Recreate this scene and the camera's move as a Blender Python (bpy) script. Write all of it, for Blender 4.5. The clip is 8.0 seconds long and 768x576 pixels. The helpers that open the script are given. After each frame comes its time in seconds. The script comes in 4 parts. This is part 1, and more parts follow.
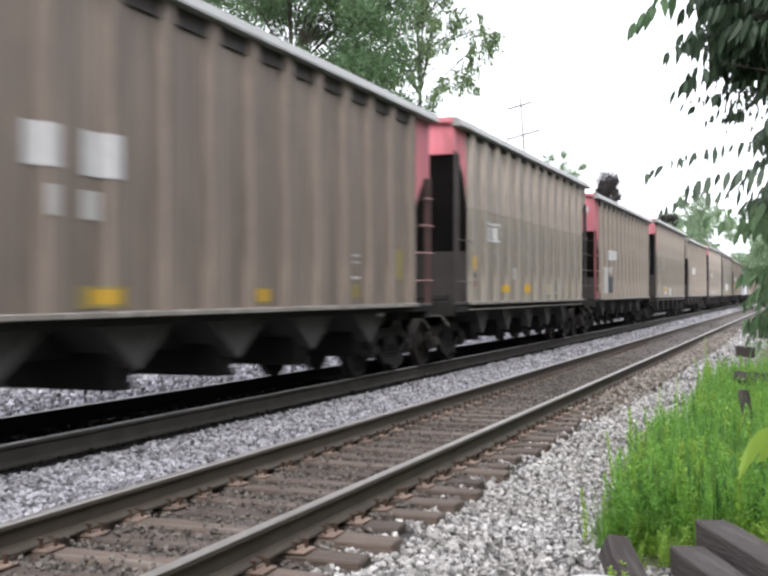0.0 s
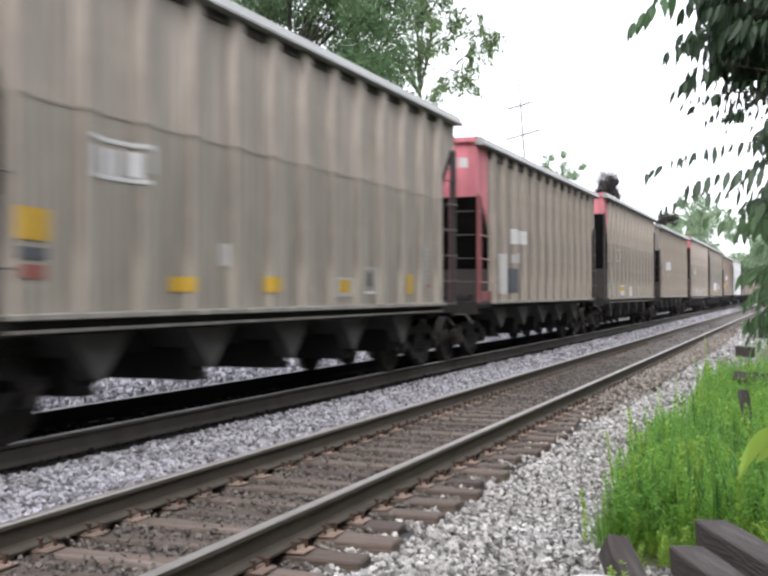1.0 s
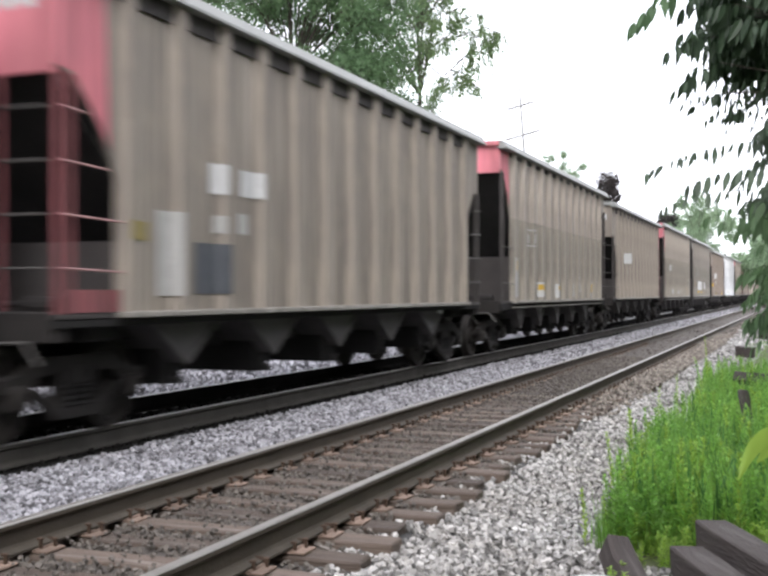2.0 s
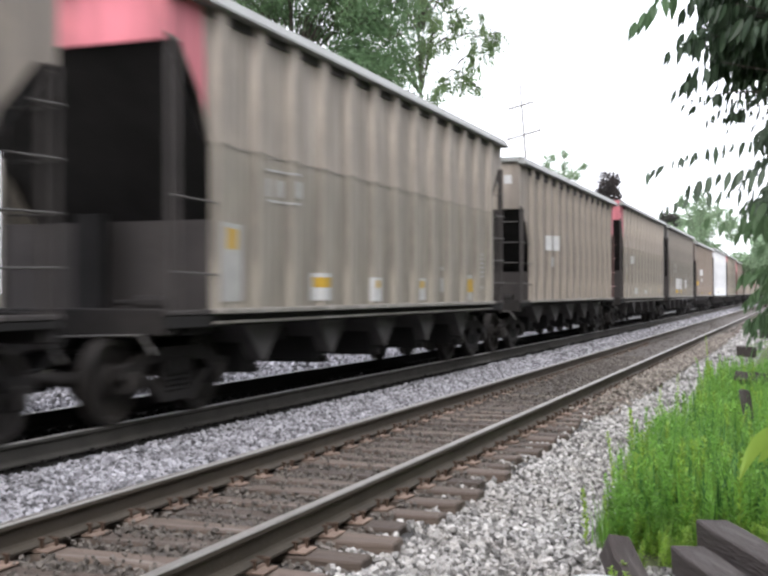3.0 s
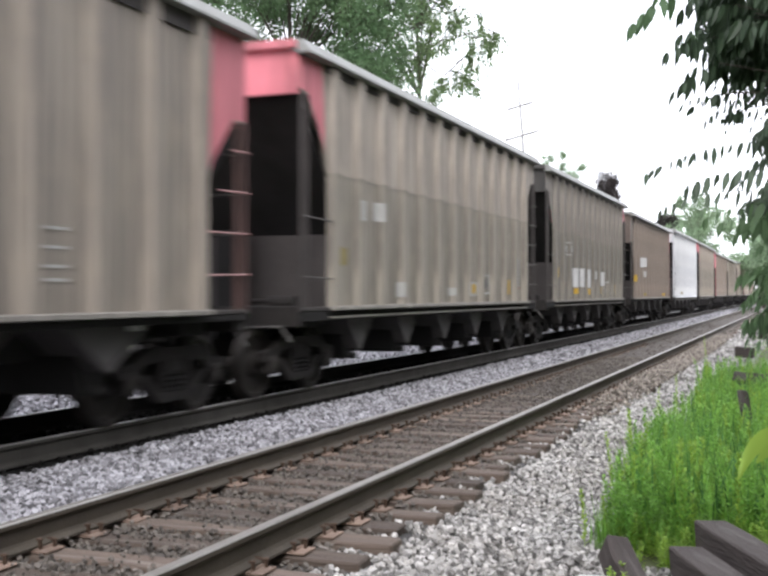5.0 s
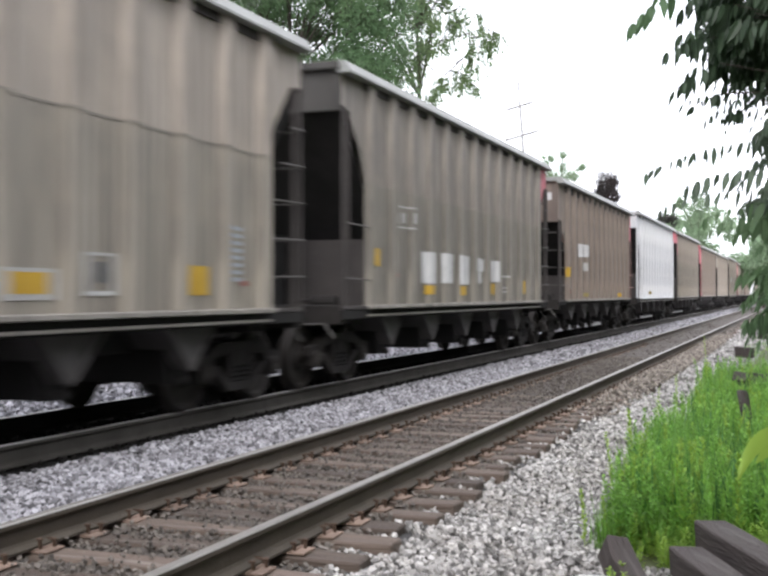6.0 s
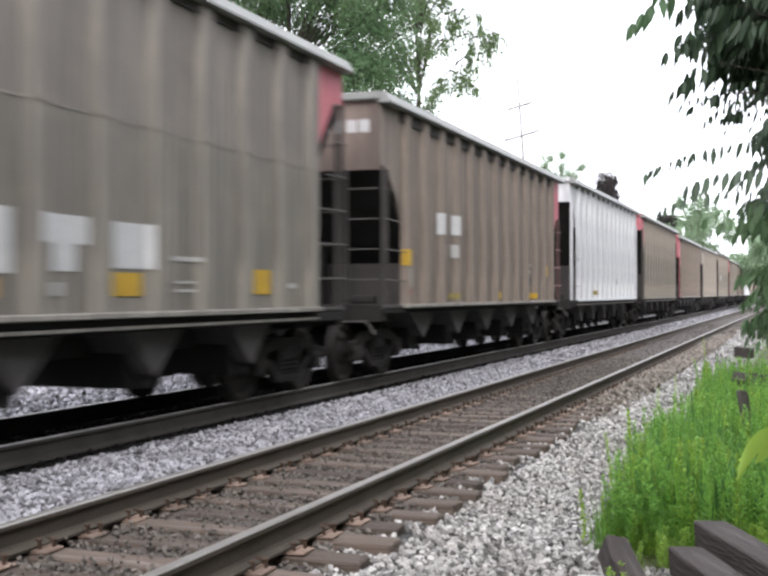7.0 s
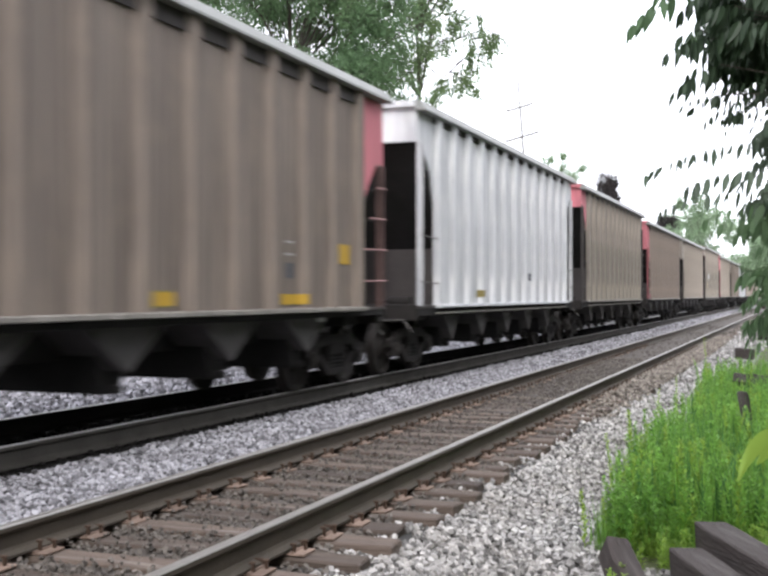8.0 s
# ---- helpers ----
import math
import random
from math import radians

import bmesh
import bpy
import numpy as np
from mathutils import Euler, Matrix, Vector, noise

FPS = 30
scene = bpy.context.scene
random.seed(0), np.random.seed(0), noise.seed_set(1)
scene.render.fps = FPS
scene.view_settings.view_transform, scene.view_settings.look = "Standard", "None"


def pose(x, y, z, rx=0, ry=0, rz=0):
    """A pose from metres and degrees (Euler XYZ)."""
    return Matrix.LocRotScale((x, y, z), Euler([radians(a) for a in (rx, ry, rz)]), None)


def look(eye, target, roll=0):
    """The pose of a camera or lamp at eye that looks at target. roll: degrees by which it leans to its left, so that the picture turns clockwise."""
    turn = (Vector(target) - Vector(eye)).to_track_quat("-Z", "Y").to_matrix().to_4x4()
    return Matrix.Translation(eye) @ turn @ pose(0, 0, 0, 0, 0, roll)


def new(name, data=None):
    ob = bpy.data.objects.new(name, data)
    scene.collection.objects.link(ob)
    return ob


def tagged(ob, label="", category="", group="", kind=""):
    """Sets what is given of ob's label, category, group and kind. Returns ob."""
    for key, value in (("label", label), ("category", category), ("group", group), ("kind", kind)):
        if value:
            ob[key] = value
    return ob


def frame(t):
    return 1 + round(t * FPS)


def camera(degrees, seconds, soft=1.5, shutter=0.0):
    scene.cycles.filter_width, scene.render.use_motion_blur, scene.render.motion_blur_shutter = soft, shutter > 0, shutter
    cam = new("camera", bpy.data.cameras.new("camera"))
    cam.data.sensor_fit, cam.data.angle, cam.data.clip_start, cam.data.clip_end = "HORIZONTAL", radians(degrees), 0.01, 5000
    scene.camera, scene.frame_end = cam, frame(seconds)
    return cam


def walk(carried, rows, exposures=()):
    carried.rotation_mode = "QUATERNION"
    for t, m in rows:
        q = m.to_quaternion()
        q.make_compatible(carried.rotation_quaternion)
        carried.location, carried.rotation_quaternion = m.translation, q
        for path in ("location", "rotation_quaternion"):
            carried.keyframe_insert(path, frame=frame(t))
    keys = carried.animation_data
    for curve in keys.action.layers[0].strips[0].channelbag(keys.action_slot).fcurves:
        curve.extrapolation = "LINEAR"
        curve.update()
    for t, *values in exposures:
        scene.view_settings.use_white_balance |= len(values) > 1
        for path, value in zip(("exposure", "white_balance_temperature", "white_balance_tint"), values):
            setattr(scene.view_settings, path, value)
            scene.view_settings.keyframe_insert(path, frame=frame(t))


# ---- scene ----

# The place: x to the right of the track's run, y along it, z = 0 at the tops of the sleepers.
# ---- camera ----
TURN = 20.745                       # the view is turned to the left of the track's run
EYE = (0.0, 0.0, 1.615)
cam = camera(38.47, 8.0, soft=2.8, shutter=0.55)


def sway(dx, dy):
    """The camera's pose, swayed by a few hundredths of a degree to the right and up."""
    return pose(*EYE, 90.23 + dy, 0, TURN - dx)


PATH = [
    (0.0, sway(0.000, 0.000)), (0.5, sway(0.000, 0.000)), (1.0, sway(0.010, 0.000)), (1.5, sway(0.020, 0.020)),
    (3.0, sway(-0.045, 0.000)), (3.5, sway(-0.045, 0.030)), (4.0, sway(0.000, 0.035)), (4.5, sway(0.030, 0.035)),
    (6.0, sway(0.040, 0.035)), (6.5, sway(0.070, 0.040)), (7.0, sway(0.065, 0.045)), (7.5, sway(0.045, 0.075)),
    (8.0, sway(0.035, 0.100))]
walk(cam, PATH)

# ---- light: an overcast white sky ----
world = bpy.data.worlds.new("overcast")
scene.world = world
world.use_nodes = True
wn = world.node_tree
sky = wn.nodes.new("ShaderNodeTexSky")
sky.sky_type, sky.sun_disc = "NISHITA", False
sky.sun_elevation, sky.sun_rotation, sky.dust_density = radians(37), radians(160), 4.0
cloud = wn.nodes.new("ShaderNodeMix")
cloud.data_type = "RGBA"
cloud.inputs["Factor"].default_value = 0.93
cloud.inputs[7].default_value = (10.25, 10.35, 11.3, 1)
wn.links.new(sky.outputs[0], cloud.inputs[6])
wn.links.new(cloud.outputs[2], wn.nodes["Background"].inputs[0])
wn.nodes["Background"].inputs[1].default_value = 0.265
sun_data = bpy.data.lights.new("sun", "SUN")
sun_data.energy, sun_data.angle, sun_data.color = 1.5, radians(16), (1.0, 0.97, 0.92)
sun = new("sun", sun_data)
sun.matrix_world = look((6, -12, 13), (0, 4, 0))
scene.view_settings.exposure = 0.0


# ---- materials ----
def mat(name, base, other=None, rough=0.8, metal=0.0, scale=6.0, fine=60.0, bump=0.3, stretch=(1, 1, 1), spots=None, spec=0.35,
        island=0.0, obj=0.0, amount=0.5, spot_scale=3.0, spot_at=(0.55, 0.7), dim=0.72):
    """A rough surface: two colours mixed by coarse and fine noise, spots or stains of a third, a fine relief.
    The last factor lowers all the colours to suit the strong sky light."""
    m = bpy.data.materials.new(name)
    m.use_nodes = True
    n, li = m.node_tree.nodes, m.node_tree.links
    b = n["Principled BSDF"]
    b.inputs["Roughness"].default_value, b.inputs["Metallic"].default_value = rough, metal
    b.inputs["Specular IOR Level"].default_value = spec
    other = other or tuple(c * 0.7 for c in base)
    base, other = tuple(c * dim for c in base), tuple(c * dim for c in other)
    spots = tuple(c * dim for c in spots) if spots else None
    co = n.new("ShaderNodeTexCoord")
    mp = n.new("ShaderNodeMapping")
    mp.inputs["Scale"].default_value = stretch
    li.new(co.outputs["Object"], mp.inputs["Vector"])

    def noisy(s, detail=4.0):
        t = n.new("ShaderNodeTexNoise")
        t.inputs["Scale"].default_value, t.inputs["Detail"].default_value = s, detail
        li.new(mp.outputs[0], t.inputs["Vector"])
        return t.outputs["Fac"]

    def blend(f, a, c):
        x = n.new("ShaderNodeMix")
        x.data_type = "RGBA"
        for k, v in ((0, f), (6, a), (7, c)):
            if isinstance(v, tuple):
                x.inputs[k].default_value = (*v, 1)
            elif isinstance(v, float):
                x.inputs[k].default_value = v
            else:
                li.new(v, x.inputs[k])
        return x.outputs[2]

    def ramp(f, lo, hi):
        r = n.new("ShaderNodeMapRange")
        r.inputs["From Min"].default_value, r.inputs["From Max"].default_value = lo, hi
        li.new(f, r.inputs["Value"])
        return r.outputs[0]

    big, small = noisy(scale), noisy(fine, 3.0)
    col = blend(ramp(big, 0.3, 0.7), base, other)
    dark = tuple(c * 0.72 for c in base)
    f2 = n.new("ShaderNodeMath")
    f2.operation = "MULTIPLY"
    f2.inputs[1].default_value = amount
    li.new(ramp(small, 0.35, 0.75), f2.inputs[0])
    col = blend(f2.outputs[0], col, dark)
    if spots:
        col = blend(ramp(noisy(spot_scale, 6.0), *spot_at), col, spots)
    for amt, node, out in ((island, "ShaderNodeNewGeometry", "Random Per Island"), (obj, "ShaderNodeObjectInfo", "Random")):
        if amt:
            g = n.new(node)
            h = n.new("ShaderNodeHueSaturation")
            v = n.new("ShaderNodeMapRange")
            v.inputs["To Min"].default_value, v.inputs["To Max"].default_value = 1 - amt, 1 + amt
            li.new(g.outputs[out], v.inputs["Value"])
            li.new(v.outputs[0], h.inputs["Value"])
            li.new(col, h.inputs["Color"])
            col = h.outputs[0]
    li.new(col, b.inputs["Base Color"])
    if bump:
        bp = n.new("ShaderNodeBump")
        bp.inputs["Strength"].default_value, bp.inputs["Distance"].default_value = bump, 0.02
        li.new(small, bp.inputs["Height"])
        li.new(bp.outputs[0], b.inputs["Normal"])
    return m


def leaf_mat(name, base, other, shine=0.45, glow=0.35, amt=0.35):
    m = mat(name, base, other, rough=shine, scale=0.6, fine=8, bump=0, island=amt, spec=0.3, dim=1.0)
    n, li = m.node_tree.nodes, m.node_tree.links
    b = n["Principled BSDF"]
    tr = n.new("ShaderNodeBsdfTranslucent")
    mx = n.new("ShaderNodeMixShader")
    mx.inputs[0].default_value = glow
    li.new(b.inputs["Base Color"].links[0].from_socket, tr.inputs["Color"])
    li.new(b.outputs[0], mx.inputs[1])
    li.new(tr.outputs[0], mx.inputs[2])
    li.new(mx.outputs[0], n["Material Output"].inputs["Surface"])
    return m


M = {}
M["ground"] = mat("earth_and_grass", (0.10, 0.13, 0.05), (0.16, 0.13, 0.08), scale=0.7, fine=14, bump=0.5)
M["far_bed"] = mat("pale_ballast", (0.36, 0.35, 0.345), (0.20, 0.19, 0.185), scale=2.2, fine=30, bump=1.0, amount=0.9)
M["bed"] = mat("ballast_bed", (0.085, 0.082, 0.079), (0.05, 0.048, 0.046), scale=1.2, fine=34, bump=1.0)
M["stone"] = mat("crushed_stone", (0.46, 0.455, 0.49), (0.34, 0.33, 0.35), scale=1.5, fine=50, bump=0.4, island=0.75, rough=0.9)
M["warm_stone"] = mat("weathered_stone", (0.57, 0.555, 0.54), (0.40, 0.375, 0.35), scale=1.5, fine=50, bump=0.4, island=0.75, rough=0.9)
M["dirt_stone"] = mat("brown_stone", (0.215, 0.19, 0.168), (0.14, 0.124, 0.11), scale=1.5, fine=50, bump=0.3, island=0.45, rough=0.95)
M["tan_stone"] = mat("tan_stone", (0.43, 0.385, 0.34), (0.30, 0.26, 0.22), scale=1.5, fine=50, bump=0.4, island=0.6, rough=0.9)
M["train_shade"] = mat("ballast_in_shade", (0.030, 0.028, 0.0265), (0.020, 0.0185, 0.0175), rough=0.95, spec=0.1, scale=2, fine=40, bump=1.0)
M["shaded_tie"] = mat("wood_in_shade", (0.018, 0.016, 0.014), (0.011, 0.010, 0.009), rough=0.95, spec=0.1, scale=3, fine=26, bump=0.7)
M["dirt"] = mat("oily_dirt", (0.150, 0.128, 0.113), (0.088, 0.076, 0.068), scale=2.0, fine=45, bump=1.0)
M["tan_dirt"] = mat("tan_dirt", (0.30, 0.25, 0.21), (0.19, 0.16, 0.135), scale=2.5, fine=45, bump=1.0)
M["tie"] = mat("creosoted_wood", (0.190, 0.144, 0.116), (0.090, 0.070, 0.060), scale=3, fine=26, bump=0.9, stretch=(0.25, 3, 3), obj=0.45,
               spots=(0.27, 0.23, 0.20))
M["rail_side"] = mat("rusty_rail", (0.115, 0.096, 0.074), (0.082, 0.068, 0.053), rough=0.75, metal=0.2, scale=3, fine=60, bump=0.25)
M["rail_top"] = mat("worn_rail_head", (0.46, 0.44, 0.41), (0.36, 0.34, 0.31), rough=0.45, metal=0.6, scale=4, fine=40, bump=0.05)
M["dark_rail"] = mat("dark_rail", (0.105, 0.098, 0.087), (0.075, 0.070, 0.062), rough=0.9, metal=0.0, spec=0.15, scale=3, fine=60, bump=0.25)
M["plate"] = mat("rusty_plate", (0.40, 0.29, 0.23), (0.26, 0.185, 0.145), rough=0.85, metal=0.15, scale=8, fine=60, bump=0.4, obj=0.25)
M["spike"] = mat("rusty_spike", (0.13, 0.085, 0.06), rough=0.8, metal=0.3, scale=8, fine=60, bump=0.3)
M["under"] = mat("steel_in_shade", (0.042, 0.040, 0.0395), (0.027, 0.026, 0.0255), rough=0.9, scale=2, fine=25, bump=0.3, spec=0.1)
M["shield"] = mat("dark_sheet", (0.080, 0.070, 0.067), (0.055, 0.049, 0.047), rough=0.8, scale=2, fine=20, bump=0.1)
M["truck"] = mat("dusty_cast_steel", (0.048, 0.043, 0.041), (0.030, 0.028, 0.027), spec=0.15, rough=0.9, scale=3, fine=30, bump=0.3)
M["wheel"] = mat("wheel_steel", (0.055, 0.047, 0.042), (0.03, 0.027, 0.025), rough=0.75, metal=0.2, scale=4, fine=30, bump=0.1)
M["chute"] = mat("grey_chute", (0.118, 0.110, 0.108), (0.072, 0.067, 0.066), rough=0.8, scale=2, fine=20, bump=0.2)
M["lid"] = mat("pale_grey_chord", (0.39, 0.40, 0.385), (0.32, 0.325, 0.312), rough=0.6, scale=1.5, fine=20, bump=0.1)
M["white"] = mat("white_stencil", (0.78, 0.78, 0.78), (0.66, 0.66, 0.66), rough=0.6, scale=5, fine=30, bump=0)
M["dim_white"] = mat("faded_stencil", (0.62, 0.61, 0.59), (0.50, 0.49, 0.47), rough=0.7, scale=5, fine=30, bump=0)
M["yellow"] = mat("yellow_sticker", (0.72, 0.46, 0.06), (0.62, 0.38, 0.05), rough=0.5, scale=6, fine=30, bump=0)
M["dim_yellow"] = mat("faded_yellow_stencil", (0.42, 0.34, 0.13), rough=0.7, bump=0)
M["pale_mark"] = mat("pale_blue_stencil", (0.52, 0.56, 0.62), rough=0.7, bump=0)
M["seam"] = mat("dark_seam", (0.37, 0.335, 0.295), rough=0.8, bump=0)
M["red_mark"] = mat("faded_red_mark", (0.45, 0.16, 0.13), rough=0.6, bump=0)
M["grey_mark"] = mat("grey_stencil", (0.13, 0.14, 0.16), rough=0.7, bump=0)
M["bark"] = mat("bark", (0.10, 0.085, 0.07), (0.06, 0.05, 0.042), scale=4, fine=20, bump=0.8, stretch=(1, 1, 0.3))
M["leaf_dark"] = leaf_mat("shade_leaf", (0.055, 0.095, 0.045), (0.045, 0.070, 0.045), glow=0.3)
M["leaf_mid"] = leaf_mat("tree_leaf", (0.165, 0.265, 0.13), (0.115, 0.195, 0.10), glow=0.5)
M["leaf_pale"] = leaf_mat("airy_leaf", (0.22, 0.315, 0.145), (0.165, 0.25, 0.12), glow=0.5)
M["leaf_far"] = leaf_mat("glare_paled_leaf", (0.32, 0.42, 0.27), (0.24, 0.34, 0.21), glow=0.5)
M["leaf_grey"] = leaf_mat("bluish_grey_leaf", (0.15, 0.20, 0.135), (0.10, 0.145, 0.105), glow=0.4)
M["leaf_hedge"] = leaf_mat("thick_leaf", (0.05, 0.09, 0.035), (0.035, 0.065, 0.03), glow=0.2)
M["leaf_brown"] = leaf_mat("copper_leaf", (0.045, 0.035, 0.035), (0.03, 0.03, 0.028), glow=0.15)
M["grass"] = leaf_mat("fresh_grass", (0.275, 0.50, 0.10), (0.185, 0.38, 0.08), glow=0.5, amt=0.3)
M["dark_grass"] = leaf_mat("blue_green_blade", (0.12, 0.27, 0.08), (0.085, 0.20, 0.07), glow=0.4, amt=0.35)
M["weed"] = leaf_mat("yellow_green_weed", (0.36, 0.52, 0.09), (0.26, 0.42, 0.07), glow=0.5, amt=0.3)
M["pole"] = mat("sky_washed_pole", (0.42, 0.41, 0.41), (0.34, 0.33, 0.33), scale=2, fine=20, bump=0.3)
M["old_wood"] = mat("old_sleeper_wood", (0.105, 0.085, 0.078), (0.065, 0.055, 0.052), scale=3, fine=22, bump=0.8, stretch=(3, 0.3, 3),
                    spots=(0.16, 0.14, 0.13))
M["rung"] = mat("dull_grey_rung", (0.15, 0.142, 0.135), rough=0.8, bump=0)
M["white_rail"] = mat("white_painted_board", (0.80, 0.80, 0.79), (0.72, 0.72, 0.71), rough=0.5, bump=0.05)


def paint(name, base, other, grime, rough=0.7):
    """Car paint with upright streaks of grime, finer ones laid over broad ones."""
    m = mat(name, base, other, rough=rough, scale=1.1, fine=5.0, bump=0.06, stretch=(1, 3.4, 0.16), spots=grime, spot_scale=2.6,
            spot_at=(0.42, 0.82), amount=0.8, obj=0.05)
    n, li = m.node_tree.nodes, m.node_tree.links
    socket = n["Principled BSDF"].inputs["Base Color"]
    mix, blotch, step, co = (n.new(k) for k in ("ShaderNodeMix", "ShaderNodeTexNoise", "ShaderNodeMapRange", "ShaderNodeTexCoord"))
    mix.data_type = "RGBA"
    blotch.inputs["Scale"].default_value, blotch.inputs["Detail"].default_value = 1.7, 8.0
    step.inputs["From Min"].default_value, step.inputs["From Max"].default_value, step.inputs["To Max"].default_value = 0.52, 0.78, 0.55
    li.new(co.outputs["Object"], blotch.inputs["Vector"])
    li.new(blotch.outputs["Fac"], step.inputs["Value"])
    li.new(step.outputs[0], mix.inputs[0])
    li.new(socket.links[0].from_socket, mix.inputs[6])
    pale, worn, edge, runs = (n.new(k) for k in ("ShaderNodeMix", "ShaderNodeTexNoise", "ShaderNodeMapRange", "ShaderNodeMapping"))
    pale.data_type = "RGBA"
    runs.inputs["Scale"].default_value = (1, 7.0, 0.30)
    worn.inputs["Scale"].default_value, worn.inputs["Detail"].default_value = 1.3, 5.0
    edge.inputs["From Min"].default_value, edge.inputs["From Max"].default_value, edge.inputs["To Max"].default_value = 0.50, 0.72, 0.85
    li.new(co.outputs["Object"], runs.inputs["Vector"])
    li.new(runs.outputs[0], worn.inputs["Vector"])
    li.new(worn.outputs["Fac"], edge.inputs["Value"])
    li.new(edge.outputs[0], pale.inputs[0])
    li.new(mix.outputs[2], pale.inputs[6])
    pale.inputs[7].default_value = (*(min(0.85, c * 1.12) for c in base), 1)
    mix.inputs[7].default_value = (*(c * 0.86 * k for c, k in zip(base, (1.0, 0.97, 0.90))), 1)
    li.new(pale.outputs[2], socket)
    return m


P = {
    "tan": paint("dusty_tan_paint", (0.376, 0.328, 0.279), (0.308, 0.266, 0.229), (0.176, 0.153, 0.137)),
    "tan_dirty": paint("dusty_tan_paint_dirt_and_shade", (0.334, 0.299, 0.249), (0.274, 0.242, 0.204), (0.157, 0.139, 0.123)),
    "pale_tan": paint("dusty_pale_tan_paint", (0.469, 0.414, 0.360), (0.388, 0.341, 0.297), (0.229, 0.197, 0.175)),
    "pale_tan_dirty": paint("dusty_pale_tan_paint_dirt_and_shade", (0.384, 0.347, 0.296), (0.317, 0.286, 0.244), (0.188, 0.165, 0.143)),
    "brown": paint("dusty_brown_paint", (0.283, 0.233, 0.195), (0.229, 0.189, 0.160), (0.151, 0.121, 0.105)),
    "grey": paint("dusty_grey_paint", (0.317, 0.285, 0.252), (0.255, 0.229, 0.201), (0.165, 0.149, 0.134)),
    "grey_dirty": paint("dusty_grey_paint_dirt_and_shade", (0.294, 0.271, 0.234), (0.236, 0.217, 0.187), (0.154, 0.142, 0.124)),
    "silver": paint("pale_silver_paint", (0.80, 0.81, 0.84), (0.70, 0.71, 0.74), (0.52, 0.53, 0.55), 0.45),
    "red": paint("faded_red_paint", (0.74, 0.235, 0.28), (0.64, 0.20, 0.235), (0.44, 0.17, 0.18)),
    "dull_red": paint("dull_red_paint", (0.36, 0.115, 0.125), (0.28, 0.09, 0.10), (0.14, 0.07, 0.07)),
    "dark_red": paint("dark_red_brown_paint", (0.125, 0.070, 0.063), (0.09, 0.054, 0.050), (0.06, 0.042, 0.040)),
    "pink": paint("scuffed_pink_paint", (0.55, 0.32, 0.31), (0.48, 0.27, 0.27), (0.35, 0.2, 0.2)),
    "sill": paint("scuffed_pale_sill", (0.36, 0.335, 0.30), (0.30, 0.28, 0.25), (0.2, 0.18, 0.165)),
    "black": paint("grimy_black_paint", (0.07, 0.066, 0.062), (0.05, 0.047, 0.045), (0.09, 0.085, 0.08)),
    "end_brown": paint("brown_end_paint", (0.241, 0.191, 0.165), (0.194, 0.158, 0.136), (0.125, 0.100, 0.089)),
}


# ---- mesh helpers ----
def bx(bm, x0, x1, y0, y1, z0, z1, bevel=0.0, m=None):
    """A box between two corners, with bevelled edges."""
    vs = [bm.verts.new((x, y, z)) for x in (x0, x1) for y in (y0, y1) for z in (z0, z1)]
    fs = [bm.faces.new([vs[i] for i in q]) for q in
          ((0, 1, 3, 2), (4, 6, 7, 5), (0, 4, 5, 1), (2, 3, 7, 6), (0, 2, 6, 4), (1, 5, 7, 3))]
    if m is not None:
        bmesh.ops.transform(bm, matrix=m, verts=vs)
    if bevel:
        es = list({e for f in fs for e in f.edges})
        bmesh.ops.bevel(bm, geom=es, offset=bevel, segments=1, affect="EDGES", profile=0.5)
    return vs


def prism(bm, pts, axis, a, b):
    """A polygon pushed along an axis from a to b; pts are in the other two axes, in order."""
    def at(p, d):
        return {"x": (d, p[0], p[1]), "y": (p[0], d, p[1]), "z": (p[0], p[1], d)}[axis]
    va = [bm.verts.new(at(p, a)) for p in pts]
    vb = [bm.verts.new(at(p, b)) for p in pts]
    n = len(pts)
    fs = [bm.faces.new(va[::-1]), bm.faces.new(vb)]
    for i in range(n):
        fs.append(bm.faces.new((va[i], va[(i + 1) % n], vb[(i + 1) % n], vb[i])))
    bmesh.ops.recalc_face_normals(bm, faces=fs)
    return va + vb


def rod(bm, a, b, r0, r1=None, sides=8):
    """A round bar from a to b."""
    a, b = Vector(a), Vector(b)
    r1 = r0 if r1 is None else r1
    q = (b - a).to_track_quat("Z", "Y").to_matrix()
    ring = [[bm.verts.new(p + q @ Vector((r * math.cos(2 * math.pi * i / sides), r * math.sin(2 * math.pi * i / sides), 0)))
             for i in range(sides)] for p, r in ((a, r0), (b, r1))]
    for i in range(sides):
        j = (i + 1) % sides
        bm.faces.new((ring[0][i], ring[0][j], ring[1][j], ring[1][i]))
    bm.faces.new(ring[0][::-1])
    bm.faces.new(ring[1])


